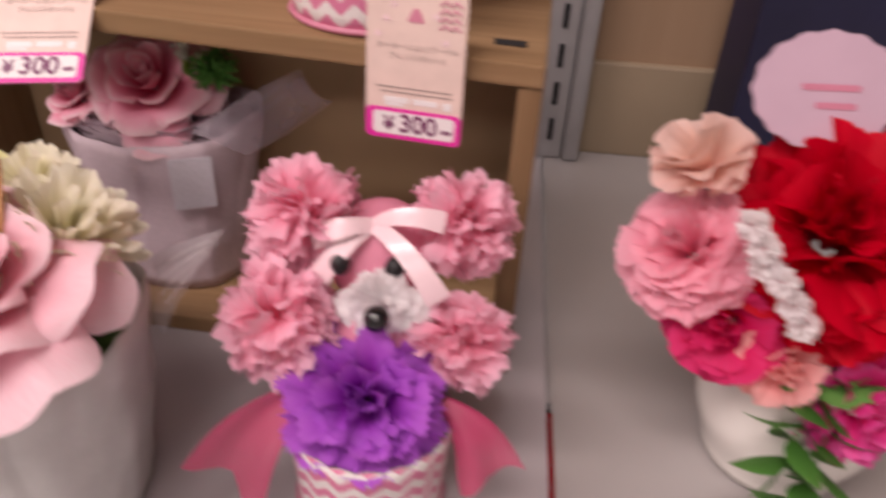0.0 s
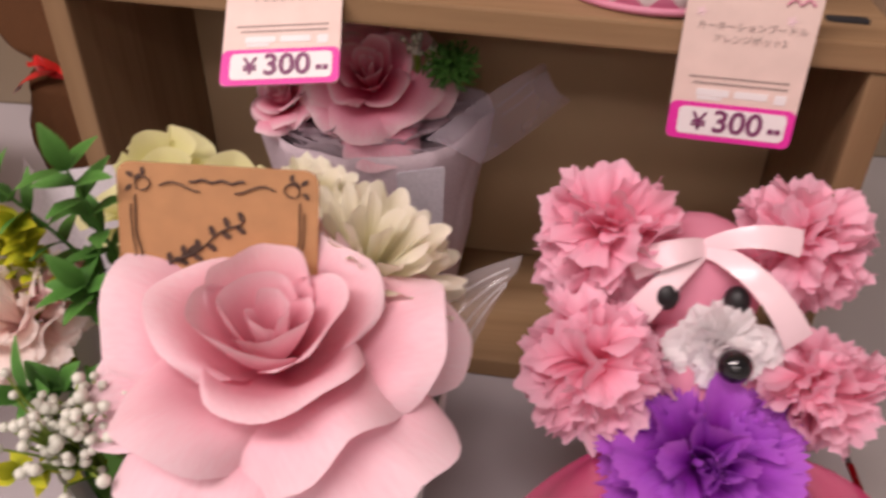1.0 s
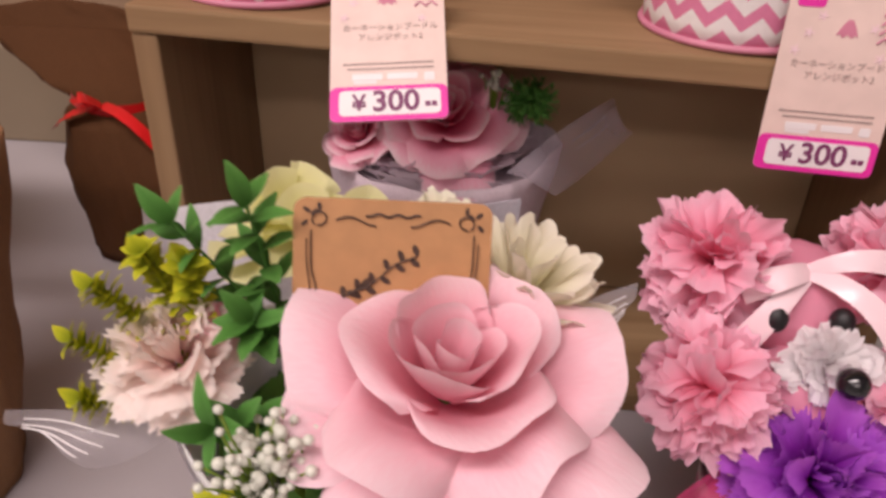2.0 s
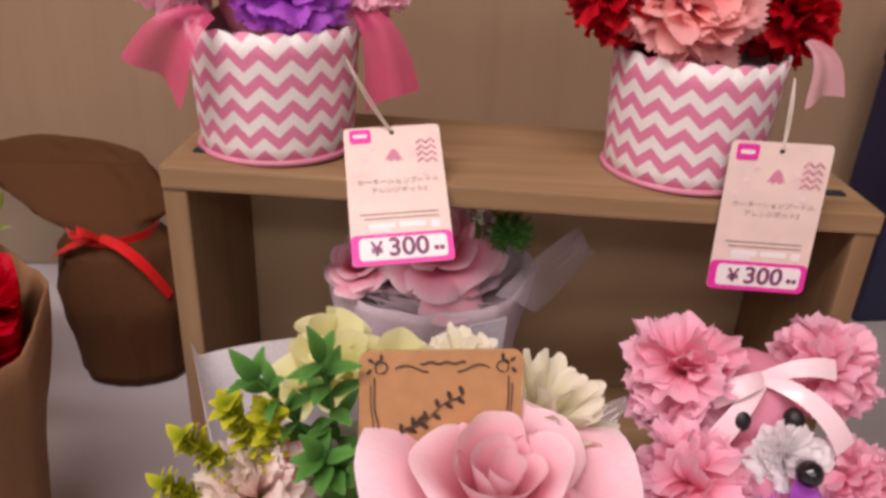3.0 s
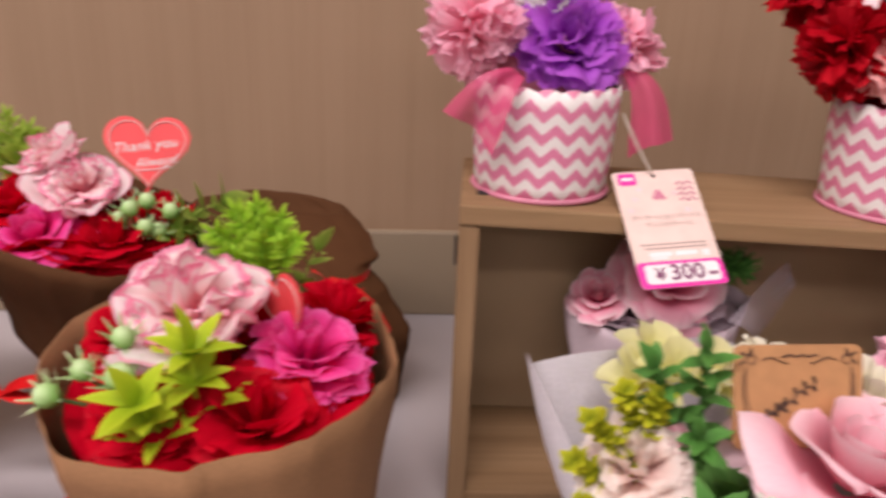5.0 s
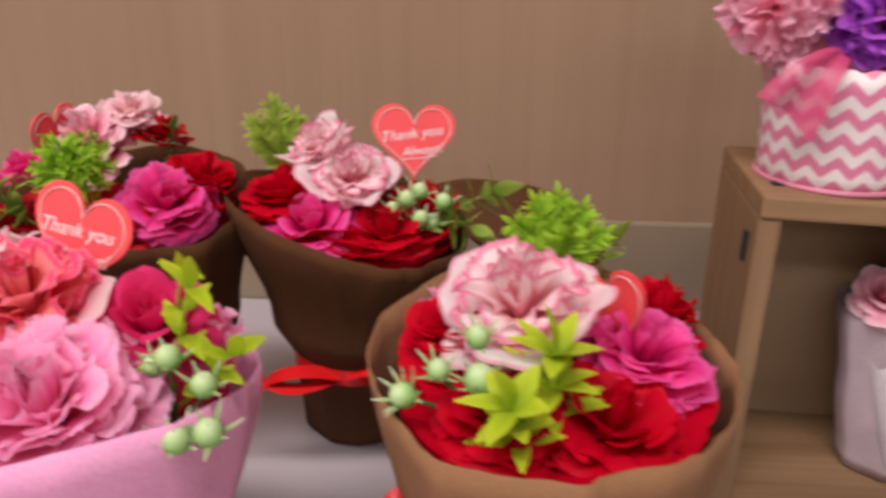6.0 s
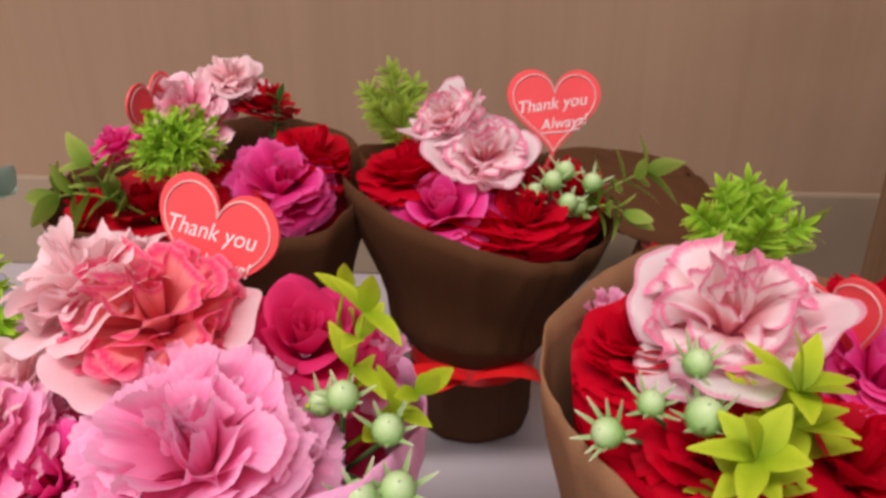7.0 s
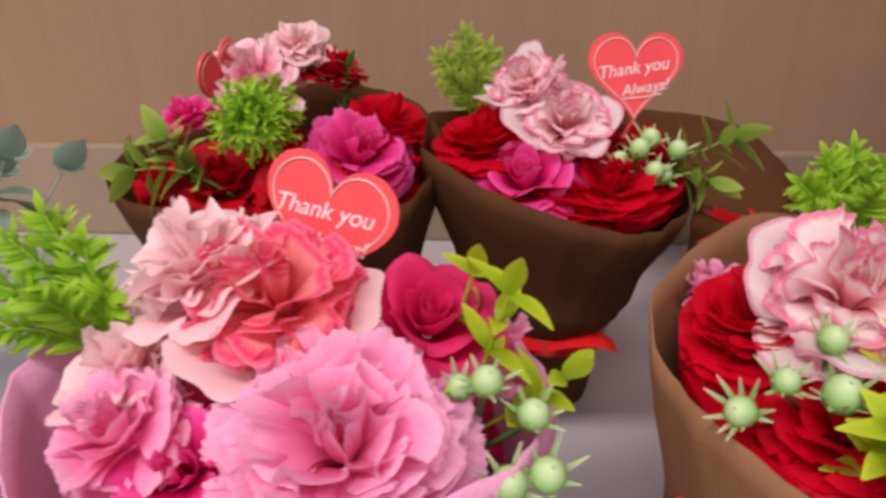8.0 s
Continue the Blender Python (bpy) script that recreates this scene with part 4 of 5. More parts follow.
def figure(parent, c, scale, coat, chest, muzzle_white, seed, chest_at=(-0.001, -0.018, 0.002), chest_r=0.0245, head=(0, 0, 0), turn=0.0):
    """A small animal figure of cloth carnations leaning back, all one mesh: ears, arms, head, muzzle, bead nose, felt eyes, bow, chest flower."""
    bm, uvl = new_bm()
    c, head = Vector(c), Vector(head)
    R = Matrix.Rotation(turn, 3, "Z")

    def P(x, y, z):
        return c + R @ Vector((x, y, z)) * scale

    def Q(x, y, z):
        return P(x + head.x, y + head.y, z + head.z)
    pompom(bm, uvl, Q(-0.0285, 0.026, 0.044), 0.0188 * scale, seed + 1, 96, 0)
    pompom(bm, uvl, Q(0.0265, 0.032, 0.043), 0.0172 * scale, seed + 2, 90, 0)
    pompom(bm, uvl, P(-0.0310, -0.004, 0.022), 0.0175 * scale, seed + 3, 90, 0)
    pompom(bm, uvl, P(0.0295, 0.002, 0.015), 0.0160 * scale, seed + 4, 84, 0)

    def ball(p, r, mat, squash=1.0):
        res = bmesh.ops.create_icosphere(bm, subdivisions=3, radius=r * scale, matrix=Matrix.Translation(p) @ Matrix.Diagonal((1, 1, squash, 1)))
        for f in {f for v in res["verts"] for f in v.link_faces}:
            f.material_index = mat
            for l in f.loops:
                l[uvl].uv = (0.5, 0.5)
    ball(Q(-0.002, 0.029, 0.030), 0.0205, 0)
    ball(P(0, 0.010, 0.008), 0.0215, 0)
    # white muzzle: petals that spread from under the nose over the cheeks and brow
    rng = random.Random(seed)
    m0 = Q(0.003, 0.003, 0.026)
    for i in range(34):
        a = -0.5 + 4.1 * (i % 17) / 16 + rng.uniform(-0.15, 0.15)
        far = 0.85 if i < 17 else 0.6
        d = R @ Vector((math.cos(a), -0.30 - 0.5 * (i >= 17), 0.30 + 0.75 * math.sin(a)))
        if 1.35 < a < 1.85 and i < 17:
            continue
        fan_petal(bm, uvl, m0, d, R @ Vector((0, -0.8, 0.6)), 0.0195 * scale * far * (1 - 0.33 * max(0, math.sin(a))), 0.0105 * scale, rng, 8, 5, 0.05, 0.05, 0.25, rng.uniform(0.2, 0.8), 1)
    carnation(bm, uvl, Q(0.002, -0.001, 0.029), R @ Vector((0.05, -1, 0.45)), 0.0105 * scale, seed + 5, 44, 1, 0.06, 0.06, 1.5, 0.6, 0.7)
    ruffled(bm, uvl, P(*chest_at), R @ Vector((0, -0.7, 0.75)), chest_r * scale, seed + 6, 2, 11, 0.06, 0.17, 0.85, 1.25)
    ball(Q(0.0025, -0.0120, 0.033), 0.0045, 3)
    ball(Q(-0.0135, 0.0085, 0.0385), 0.0037, 4, 1.2)
    ball(Q(0.0055, 0.0085, 0.0385), 0.0036, 4, 1.2)
    k = Q(-0.0035, 0.018, 0.0490)
    nn = R @ Vector((0, -0.75, 0.65))
    for mid, end, w in (((-0.013, 0.006, 0.056), (-0.0235, 0.013, 0.0445), 0.0085), ((-0.013, 0.006, 0.048), (-0.0205, 0.006, 0.0330), 0.0080), ((0.006, 0.012, 0.060), (0.0210, 0.017, 0.0530), 0.0075), ((0.010, 0.002, 0.053), (0.0215, 0.0005, 0.0325), 0.0085)):
        strap(bm, uvl, curve_pts(k, Q(*mid), Q(*end), 9), w * 0.6 * scale, nn, 5, 1.7)
    return part("cloth_figure", bm, [coat, muzzle_white, chest, M["black_bead"], M["eye"], M["ribbon_pink"]], parent, "small figure of ruffled cloth carnations with a bead nose")


# pink figure on the shelf
ar = thing("flower_figure_pot", (-0.0155, 0.345, 0.0), "pink cloth-carnation figure in a zigzag paper pot", "flower arrangement", "figure pots")
paper_pot(ar, -0.0150, 0.346, 0.0008, 0.0265, 0.0295, 0.043)
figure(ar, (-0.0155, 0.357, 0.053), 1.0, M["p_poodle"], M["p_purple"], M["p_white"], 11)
organza(ar, (-0.036, 0.343, 0.054), ((-0.052, 0.330, 0.052), (-0.060, 0.322, 0.028)), 0.032, "organza", 1)
organza(ar, (0.010, 0.345, 0.052), ((0.024, 0.337, 0.050), (0.028, 0.333, 0.030)), 0.026, "organza", 3)

# pink figure on the crate
ar = thing("flower_figure_pot", (-0.1945, 0.4675, 0.154), "pink cloth-carnation figure in a zigzag pot on the crate", "flower arrangement", "figure pots")
paper_pot(ar, -0.1945, 0.4625, 0.1542, 0.0298, 0.0325, 0.0475)
figure(ar, (-0.1945, 0.466, 0.2000), 1.05, M["p_poodle"], M["p_purple"], M["p_white"], 31, (0.0070, -0.008, 0.0185), 0.0210, (-0.003, 0, 0.009))
organza(ar, (-0.212, 0.434, 0.209), ((-0.222, 0.424, 0.208), (-0.230, 0.430, 0.188)), 0.026, "organza", 2)
organza(ar, (-0.163, 0.452, 0.209), ((-0.152, 0.447, 0.206), (-0.150, 0.448, 0.178)), 0.022, "organza", 5)
organza(ar, (-0.226, 0.460, 0.216), ((-0.236, 0.458, 0.224), (-0.245, 0.458, 0.219)), 0.016, "organza", 4)
hang_tag(ar, (-0.1470, 0.4210, 0.1500), (0.036, 0.0025, 0.0025), (-0.007, 0.0435, 0.0355), 0.0360, 0.0565, (-0.166, 0.440, 0.193))

# red figure on the crate
ar = thing("flower_figure_pot", (-0.033, 0.457, 0.150), "red cloth-carnation figure in a zigzag pot on the crate", "flower arrangement", "figure pots")
paper_pot(ar, -0.0325, 0.453, 0.1500, 0.0300, 0.0328, 0.0480)
figure(ar, (-0.033, 0.456, 0.1960), 1.10, M["p_darkred"], M["p_salmon"], M["p_white"], 51, (-0.010, -0.010, 0.0205), 0.0225, (-0.006, -0.006, 0.004))
organza(ar, (0.000, 0.436, 0.206), ((0.008, 0.430, 0.203), (0.007, 0.430, 0.187)), 0.015, "organza_pale", 2)
hang_tag(ar, (-0.0107, 0.4133, 0.1453), (0.0345, -0.0055, 0.0005), (0.0015, 0.004, 0.0575), 0.0355, 0.0577, (-0.008, 0.424, 0.195))


# ---- brown paper bouquets ----
BOUND = []


def keep_inside(bm):
    """Draw in what would pass through the paper wrap that was built last."""
    if not BOUND:
        return
    (c0, a0, b0, _, _), (c1, a1, b1, tx, ty) = BOUND[-1]
    for v in bm.verts:
        dx, dy = v.co.x - c1[0], v.co.y - c1[1]
        rim = c1[2] + tx * dx + ty * dy
        if v.co.z > rim + 0.010:
            continue
        f = min(1.0, max(0.0, (v.co.z - c0[2]) / (rim - c0[2])))
        e = math.hypot(dx / (0.91 * (a0 + (a1 - a0) * f)), dy / (0.91 * (b0 + (b1 - b0) * f)))
        if e > 1:
            v.co.x, v.co.y = c1[0] + dx / e, c1[1] + dy / e


def wrap(parent, keys, material, seed, folds=5, wob=0.015, label="", name="paper_wrap", crumple=0.012):
    BOUND.append(keys[-2:])
    bm, uvl = new_bm()
    loft(bm, uvl, smooth_rings(keys), 150, wob, seed, 0.0006, (0, 0), folds, crumple=crumple)
    return part(name, bm, material, parent, label)


def filler(parent, c, r, z, seed, mat):
    """A flat bed of loose petals under the flowers."""
    bm, uvl = new_bm()
    ruffled(bm, uvl, (c[0], c[1], z), (0, 0, 1), r * 1.0, seed + 900, 0, 8, 0.02, 0.12, 0.30, 1.05)
    keep_inside(bm)
    part("petal_bed", bm, M[mat], parent, "loose petals packed under the flowers")


def blossom(parent, c, n, r, mat, seed, count=54, name="carnation", label="", **k):
    bm, uvl = new_bm()
    if name == "carnation" and "width" not in k:
        k.setdefault("reach", 1.3)
        if mat in ("p_red", "p_darkred"):
            k.setdefault("wave", 0.085)
            k.setdefault("serr", 0.015)
        ruffled(bm, uvl, c, n, r, seed, layers=12 if r > 0.022 else 8 if r > 0.018 else 7 if r > 0.015 else 5, **k)
    else:
        carnation(bm, uvl, c, n, r, seed, count, **k)
    keep_inside(bm)
    return part(name, bm, M[mat], parent, label)


def picotee(parent, c, n, r, heart, outer, seed, label, petals=6, name="ruffled_flower"):
    """A ruffled heart with broad, rounded, wavy petals standing and lying round it."""
    bm, uvl = new_bm()
    ruffled(bm, uvl, c, n, r * 0.80, seed, 0, 6, 0.012, 0.20, 0.95, 1.0)
    rng = random.Random(seed)
    b = basis(n, rng.uniform(0, 6))
    base = Vector(c) - b @ Vector((0, 0, r * 0.42))
    for i in range(petals):
        rose_petal(bm, uvl, base, b, 6.28318 * i / petals + rng.uniform(-0.3, 0.3), rng.uniform(0.72, 0.98), r * 0.07, r * rng.uniform(0.88, 1.12), -r * 0.04, r * rng.uniform(0.25, 1.0), r * rng.uniform(0.1, 0.45), rng, 26, 10, 0.0, 1, r * 0.055)
    return part(name, bm, [M[heart], M[outer]], parent, label)


def ribbon_band(parent, c, r, z, w=0.006, label="red satin ribbon tied round the paper"):
    bm, uvl = new_bm()
    strap(bm, uvl, [(c[0] + r * math.cos(a), c[1] + r * math.sin(a), z + 0.0012 * math.sin(2 * a)) for a in (6.28318 * i / 40 for i in range(41))], w, (0, 0, 1), 0)
    for v in bm.verts:
        d = Vector((v.co.x - c[0], v.co.y - c[1], 0))
        k = d.length - r
        v.co = Vector((c[0], c[1], v.co.z)) + d.normalized() * (r + 0.0004) + Vector((0, 0, k))
    return part("ribbon", bm, M["ribbon_red"], parent, label)


def bow_loop(parent, a, b, c, w=0.007, n=(0, -0.3, 1)):
    bm, uvl = new_bm()
    strap(bm, uvl, curve_pts(a, b, c, 12), w, n)
    return part("ribbon_tail", bm, M["ribbon_red"], parent)


# front bouquet
bq = thing("bouquet", (-0.320, 0.360, 0.0), "short brown kraft-paper bouquet of red carnations and lime leaves", "bouquet", "brown bouquets")
wrap(bq, [((-0.316, 0.362, 0.001), 0.040, 0.040, 0, 0), ((-0.316, 0.362, 0.05), 0.048, 0.050, 0, 0), ((-0.318, 0.363, 0.123), 0.058, 0.066, 0, 0.05)], M["kraft_lit"], 3, 4, 0.014, "brown kraft paper wrap")
filler(bq, (-0.318, 0.362), 0.066, 0.119, 1, "p_red")
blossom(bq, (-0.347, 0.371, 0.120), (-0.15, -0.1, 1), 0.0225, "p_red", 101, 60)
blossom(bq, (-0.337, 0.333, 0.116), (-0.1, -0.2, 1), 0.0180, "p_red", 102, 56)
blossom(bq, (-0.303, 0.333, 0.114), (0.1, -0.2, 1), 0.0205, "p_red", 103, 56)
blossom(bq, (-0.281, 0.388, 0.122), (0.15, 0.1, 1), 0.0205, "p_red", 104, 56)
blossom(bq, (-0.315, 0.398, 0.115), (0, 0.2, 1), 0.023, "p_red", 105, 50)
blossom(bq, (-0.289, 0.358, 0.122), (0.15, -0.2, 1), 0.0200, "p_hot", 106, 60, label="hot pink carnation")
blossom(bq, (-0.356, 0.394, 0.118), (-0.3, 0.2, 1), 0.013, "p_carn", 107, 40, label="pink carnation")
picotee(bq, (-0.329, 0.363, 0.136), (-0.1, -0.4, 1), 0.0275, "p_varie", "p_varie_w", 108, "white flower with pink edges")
heart_pick(bq, facing((-0.298, 0.368, 0.134), (0.55, -0.75, 0.45), (-0.35, 0.25, 1)), 0.030, (-0.302, 0.366, 0.10), False)
leaf_sprig(bq, curve_pts((-0.320, 0.335, 0.10), (-0.321, 0.332, 0.12), (-0.321, 0.332, 0.137), 5), M["leaf_lime"], 0.0165, 0.0068, 3, 5, label="lime green leaf pick", whorl=6, stem=0.001)
leaf_sprig(bq, curve_pts((-0.325, 0.33, 0.10), (-0.331, 0.322, 0.118), (-0.333, 0.318, 0.129), 5), M["leaf_lime"], 0.0150, 0.0066, 3, 6, label="lime green leaf pick", whorl=5, stem=0.001)
for i, (p, n, r) in enumerate((((-0.343, 0.339, 0.139), (0.1, -0.5, 1), 0.0042), ((-0.354, 0.333, 0.131), (0, -0.5, 1), 0.0040), ((-0.364, 0.330, 0.124), (-0.5, -0.5, 0.6), 0.0046), ((-0.342, 0.330, 0.130), (0, -0.4, 1), 0.0055))):
    bud(bq, p, n, r, 20 + i, (-0.335, 0.345, 0.105), 10)
fern_pick(bq, (-0.312, 0.414, 0.120), ((-0.330, 0.408, 0.149), (-0.322, 0.412, 0.156), (-0.314, 0.414, 0.158), (-0.305, 0.412, 0.154), (-0.298, 0.406, 0.147), (-0.326, 0.404, 0.141), (-0.310, 0.402, 0.148)), M["moss"], 40, 0.0085, 24)
bow_loop(bq, (-0.358, 0.350, 0.072), (-0.373, 0.347, 0.078), (-0.370, 0.343, 0.066), 0.006, (-0.5, -0.8, 0.3))
leaf_sprig(bq, curve_pts((-0.30, 0.41, 0.11), (-0.298, 0.415, 0.13), (-0.292, 0.418, 0.138), 5), M["leaf_mid"], 0.012, 0.006, 3, 7)

# bouquet standing behind it, facing forward
bq = thing("bouquet", (-0.404, 0.495, 0.0), "tall brown kraft-paper bouquet with a heart card, tied with red ribbon", "bouquet", "brown bouquets")
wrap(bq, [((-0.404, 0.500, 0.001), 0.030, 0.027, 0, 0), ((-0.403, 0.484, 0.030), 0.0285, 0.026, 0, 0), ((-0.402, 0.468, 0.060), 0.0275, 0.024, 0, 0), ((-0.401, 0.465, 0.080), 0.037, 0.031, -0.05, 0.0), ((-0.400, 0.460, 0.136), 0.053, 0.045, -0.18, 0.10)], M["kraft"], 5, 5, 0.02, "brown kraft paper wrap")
ribbon_band(bq, (-0.402, 0.468), 0.0275, 0.061, 0.008)
bow_loop(bq, (-0.404, 0.442, 0.062), (-0.424, 0.434, 0.070), (-0.436, 0.438, 0.060), 0.008)
bow_loop(bq, (-0.436, 0.438, 0.060), (-0.425, 0.430, 0.055), (-0.404, 0.445, 0.060), 0.007)
bow_loop(bq, (-0.400, 0.442, 0.062), (-0.384, 0.436, 0.072), (-0.374, 0.442, 0.062), 0.008)
bow_loop(bq, (-0.437, 0.438, 0.061), (-0.442, 0.437, 0.052), (-0.444, 0.440, 0.050), 0.007)
filler(bq, (-0.396, 0.466), 0.053, 0.137, 2, "p_red")
blossom(bq, (-0.427, 0.461, 0.141), (-0.1, 0.0, 1), 0.0195, "p_red", 111)
blossom(bq, (-0.382, 0.443, 0.130), (0.1, -0.2, 1), 0.0185, "p_red", 112, 60)
blossom(bq, (-0.367, 0.468, 0.132), (0.2, 0.1, 1), 0.019, "p_red", 113)
blossom(bq, (-0.400, 0.470, 0.140), (0, 0, 1), 0.018, "p_darkred", 116)
rose(bq, (-0.413, 0.440, 0.137), (-0.1, -0.4, 1), 0.020, M["p_hot"], 114, "hot pink rose")
picotee(bq, (-0.398, 0.458, 0.149), (0.05, -0.5, 1), 0.0195, "p_varie", "p_varie_w", 115, "white flower with pink edges")
picotee(bq, (-0.412, 0.468, 0.161), (-0.5, -0.3, 1), 0.0165, "p_varie", "p_varie_w", 117, "white flower with pink edges")
heart_pick(bq, facing((-0.372, 0.471, 0.163), (1, 0.22, -0.05), (0.08, 0.32, 1)), 0.037, (-0.385, 0.468, 0.12))
fern_pick(bq, (-0.432, 0.478, 0.142), ((-0.436, 0.480, 0.177), (-0.445, 0.478, 0.169), (-0.427, 0.482, 0.171), (-0.442, 0.474, 0.162), (-0.430, 0.474, 0.163)), M["fern"], 41, 0.0080, 22)
for i, p in enumerate(((-0.379, 0.446, 0.140), (-0.363, 0.446, 0.135), (-0.368, 0.451, 0.147), (-0.373, 0.443, 0.146), (-0.358, 0.450, 0.143), (-0.367, 0.442, 0.138))):
    bud(bq, p, (0.1, -0.4, 1), 0.0042, 30 + i, (-0.372, 0.458, 0.12), 6)
leaf_sprig(bq, curve_pts((-0.366, 0.452, 0.125), (-0.356, 0.447, 0.140), (-0.346, 0.447, 0.133), 6), M["leaf_mid"], 0.0125, 0.006, 5, 19)
leaf_sprig(bq, curve_pts((-0.365, 0.455, 0.125), (-0.352, 0.453, 0.142), (-0.338, 0.457, 0.145), 6), M["leaf_mid"], 0.0145, 0.0072, 6, 9, label="olive green leaf sprig")

# bouquet leaning back, its paper to the aisle
bq = thing("bouquet", (-0.287, 0.532, 0.0), "brown kraft-paper bouquet leaning back, tied with a red ribbon knot", "bouquet", "brown bouquets")
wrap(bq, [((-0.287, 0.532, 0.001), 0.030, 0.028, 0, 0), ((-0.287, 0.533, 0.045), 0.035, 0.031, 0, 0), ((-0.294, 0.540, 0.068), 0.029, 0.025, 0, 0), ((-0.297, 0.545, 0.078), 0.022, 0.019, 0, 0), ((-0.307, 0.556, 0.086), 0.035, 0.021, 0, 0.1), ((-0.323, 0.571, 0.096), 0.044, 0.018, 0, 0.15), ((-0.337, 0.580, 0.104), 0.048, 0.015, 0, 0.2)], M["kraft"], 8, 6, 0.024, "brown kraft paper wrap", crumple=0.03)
ribbon_band(bq, (-0.297, 0.545), 0.0228, 0.078, 0.006)
bow_loop(bq, (-0.297, 0.523, 0.080), (-0.306, 0.512, 0.092), (-0.304, 0.518, 0.082), 0.009)
bow_loop(bq, (-0.297, 0.523, 0.080), (-0.276, 0.508, 0.084), (-0.262, 0.514, 0.052), 0.006)
bow_loop(bq, (-0.299, 0.523, 0.079), (-0.312, 0.514, 0.080), (-0.324, 0.524, 0.066), 0.005)
filler(bq, (-0.335, 0.580), 0.018, 0.094, 5, "p_darkred")

# left bouquet
bq = thing("bouquet", (-0.507, 0.455, 0.0), "brown kraft-paper bouquet with a lime moss ball and red carnations", "bouquet", "brown bouquets")
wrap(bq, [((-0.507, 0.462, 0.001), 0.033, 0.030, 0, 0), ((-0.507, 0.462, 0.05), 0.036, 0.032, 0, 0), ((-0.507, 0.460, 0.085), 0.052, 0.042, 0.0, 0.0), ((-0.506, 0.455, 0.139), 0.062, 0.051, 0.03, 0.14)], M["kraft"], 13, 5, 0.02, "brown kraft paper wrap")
filler(bq, (-0.506, 0.459), 0.062, 0.135, 3, "p_red")
picotee(bq, (-0.515, 0.467, 0.161), (-0.1, -0.5, 1), 0.0205, "p_backrose", "p_backrose", 131, "dusty pink ruffled flower with pale edges")
picotee(bq, (-0.501, 0.480, 0.172), (0.2, -0.4, 1), 0.0125, "p_blush", "p_blush", 132, "pale pink flower")
heart_pick(bq, facing((-0.527, 0.462, 0.164), (0.17, 0.97, 0.1), (0.1, 0.0, 1)), 0.030, (-0.53, 0.462, 0.12), False)
moss_ball(bq, (-0.505, 0.430, 0.160), 0.0165, 42, 150, label="lime green moss pick")
blossom(bq, (-0.472, 0.438, 0.142), (0.3, -0.4, 1), 0.020, "p_hot", 133, 64, label="hot pink carnation")
blossom(bq, (-0.464, 0.460, 0.146), (0.3, 0.0, 1), 0.0195, "p_red", 134, 60)
blossom(bq, (-0.488, 0.480, 0.163), (0.2, 0.1, 1), 0.013, "p_darkred", 135, 40)
blossom(bq, (-0.546, 0.440, 0.130), (-0.2, -0.1, 1), 0.015, "p_red", 136)
blossom(bq, (-0.490, 0.426, 0.136), (0, -0.4, 1), 0.017, "p_darkred", 137, 56)
blossom(bq, (-0.520, 0.430, 0.135), (0, -0.3, 1), 0.018, "p_darkred", 138)
blossom(bq, (-0.538, 0.450, 0.154), (-0.2, -0.2, 1), 0.010, "p_hot", 139, 40)
leaf_sprig(bq, curve_pts((-0.515, 0.43, 0.13), (-0.530, 0.42, 0.15), (-0.546, 0.420, 0.145), 6), M["leaf_mid"], 0.015, 0.0078, 5, 10, label="olive green leaf sprig")
leaf_sprig(bq, curve_pts((-0.525, 0.43, 0.13), (-0.532, 0.425, 0.148), (-0.535, 0.424, 0.155), 5), M["leaf_mid"], 0.013, 0.007, 4, 11)
leaf_sprig(bq, curve_pts((-0.485, 0.47, 0.14), (-0.482, 0.472, 0.155), (-0.480, 0.474, 0.166), 5), M["leaf"], 0.007, 0.003, 4, 12)

# ---- pink bouquet ----
bq = thing("bouquet", (-0.466, 0.330, 0.0), "pink paper bouquet of pink carnations, coral flowers and green buds", "bouquet")
wrap(bq, [((-0.468, 0.335, 0.001), 0.036, 0.036, 0, 0), ((-0.470, 0.335, 0.06), 0.048, 0.045, 0, 0), ((-0.473, 0.331, 0.1275), 0.065, 0.057, -0.02, -0.10)], M["pink_paper"], 21, 3, 0.012, "smooth pink paper wrap")
filler(bq, (-0.466, 0.332), 0.058, 0.113, 4, "p_hotrose")
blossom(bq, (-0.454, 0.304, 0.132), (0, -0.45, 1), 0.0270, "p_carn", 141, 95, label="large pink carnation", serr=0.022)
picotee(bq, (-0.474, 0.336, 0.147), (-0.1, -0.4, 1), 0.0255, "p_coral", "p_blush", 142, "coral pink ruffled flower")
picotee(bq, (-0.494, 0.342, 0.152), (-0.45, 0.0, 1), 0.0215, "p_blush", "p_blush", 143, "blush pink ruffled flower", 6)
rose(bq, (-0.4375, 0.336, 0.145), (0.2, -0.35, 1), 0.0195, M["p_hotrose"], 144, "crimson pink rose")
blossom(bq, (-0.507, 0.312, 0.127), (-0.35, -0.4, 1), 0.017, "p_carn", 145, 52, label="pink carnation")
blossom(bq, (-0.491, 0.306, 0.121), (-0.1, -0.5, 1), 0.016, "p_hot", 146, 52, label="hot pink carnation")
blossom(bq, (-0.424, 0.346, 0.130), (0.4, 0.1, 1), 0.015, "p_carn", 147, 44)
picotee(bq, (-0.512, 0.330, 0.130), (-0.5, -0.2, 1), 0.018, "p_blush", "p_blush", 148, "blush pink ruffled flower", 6)
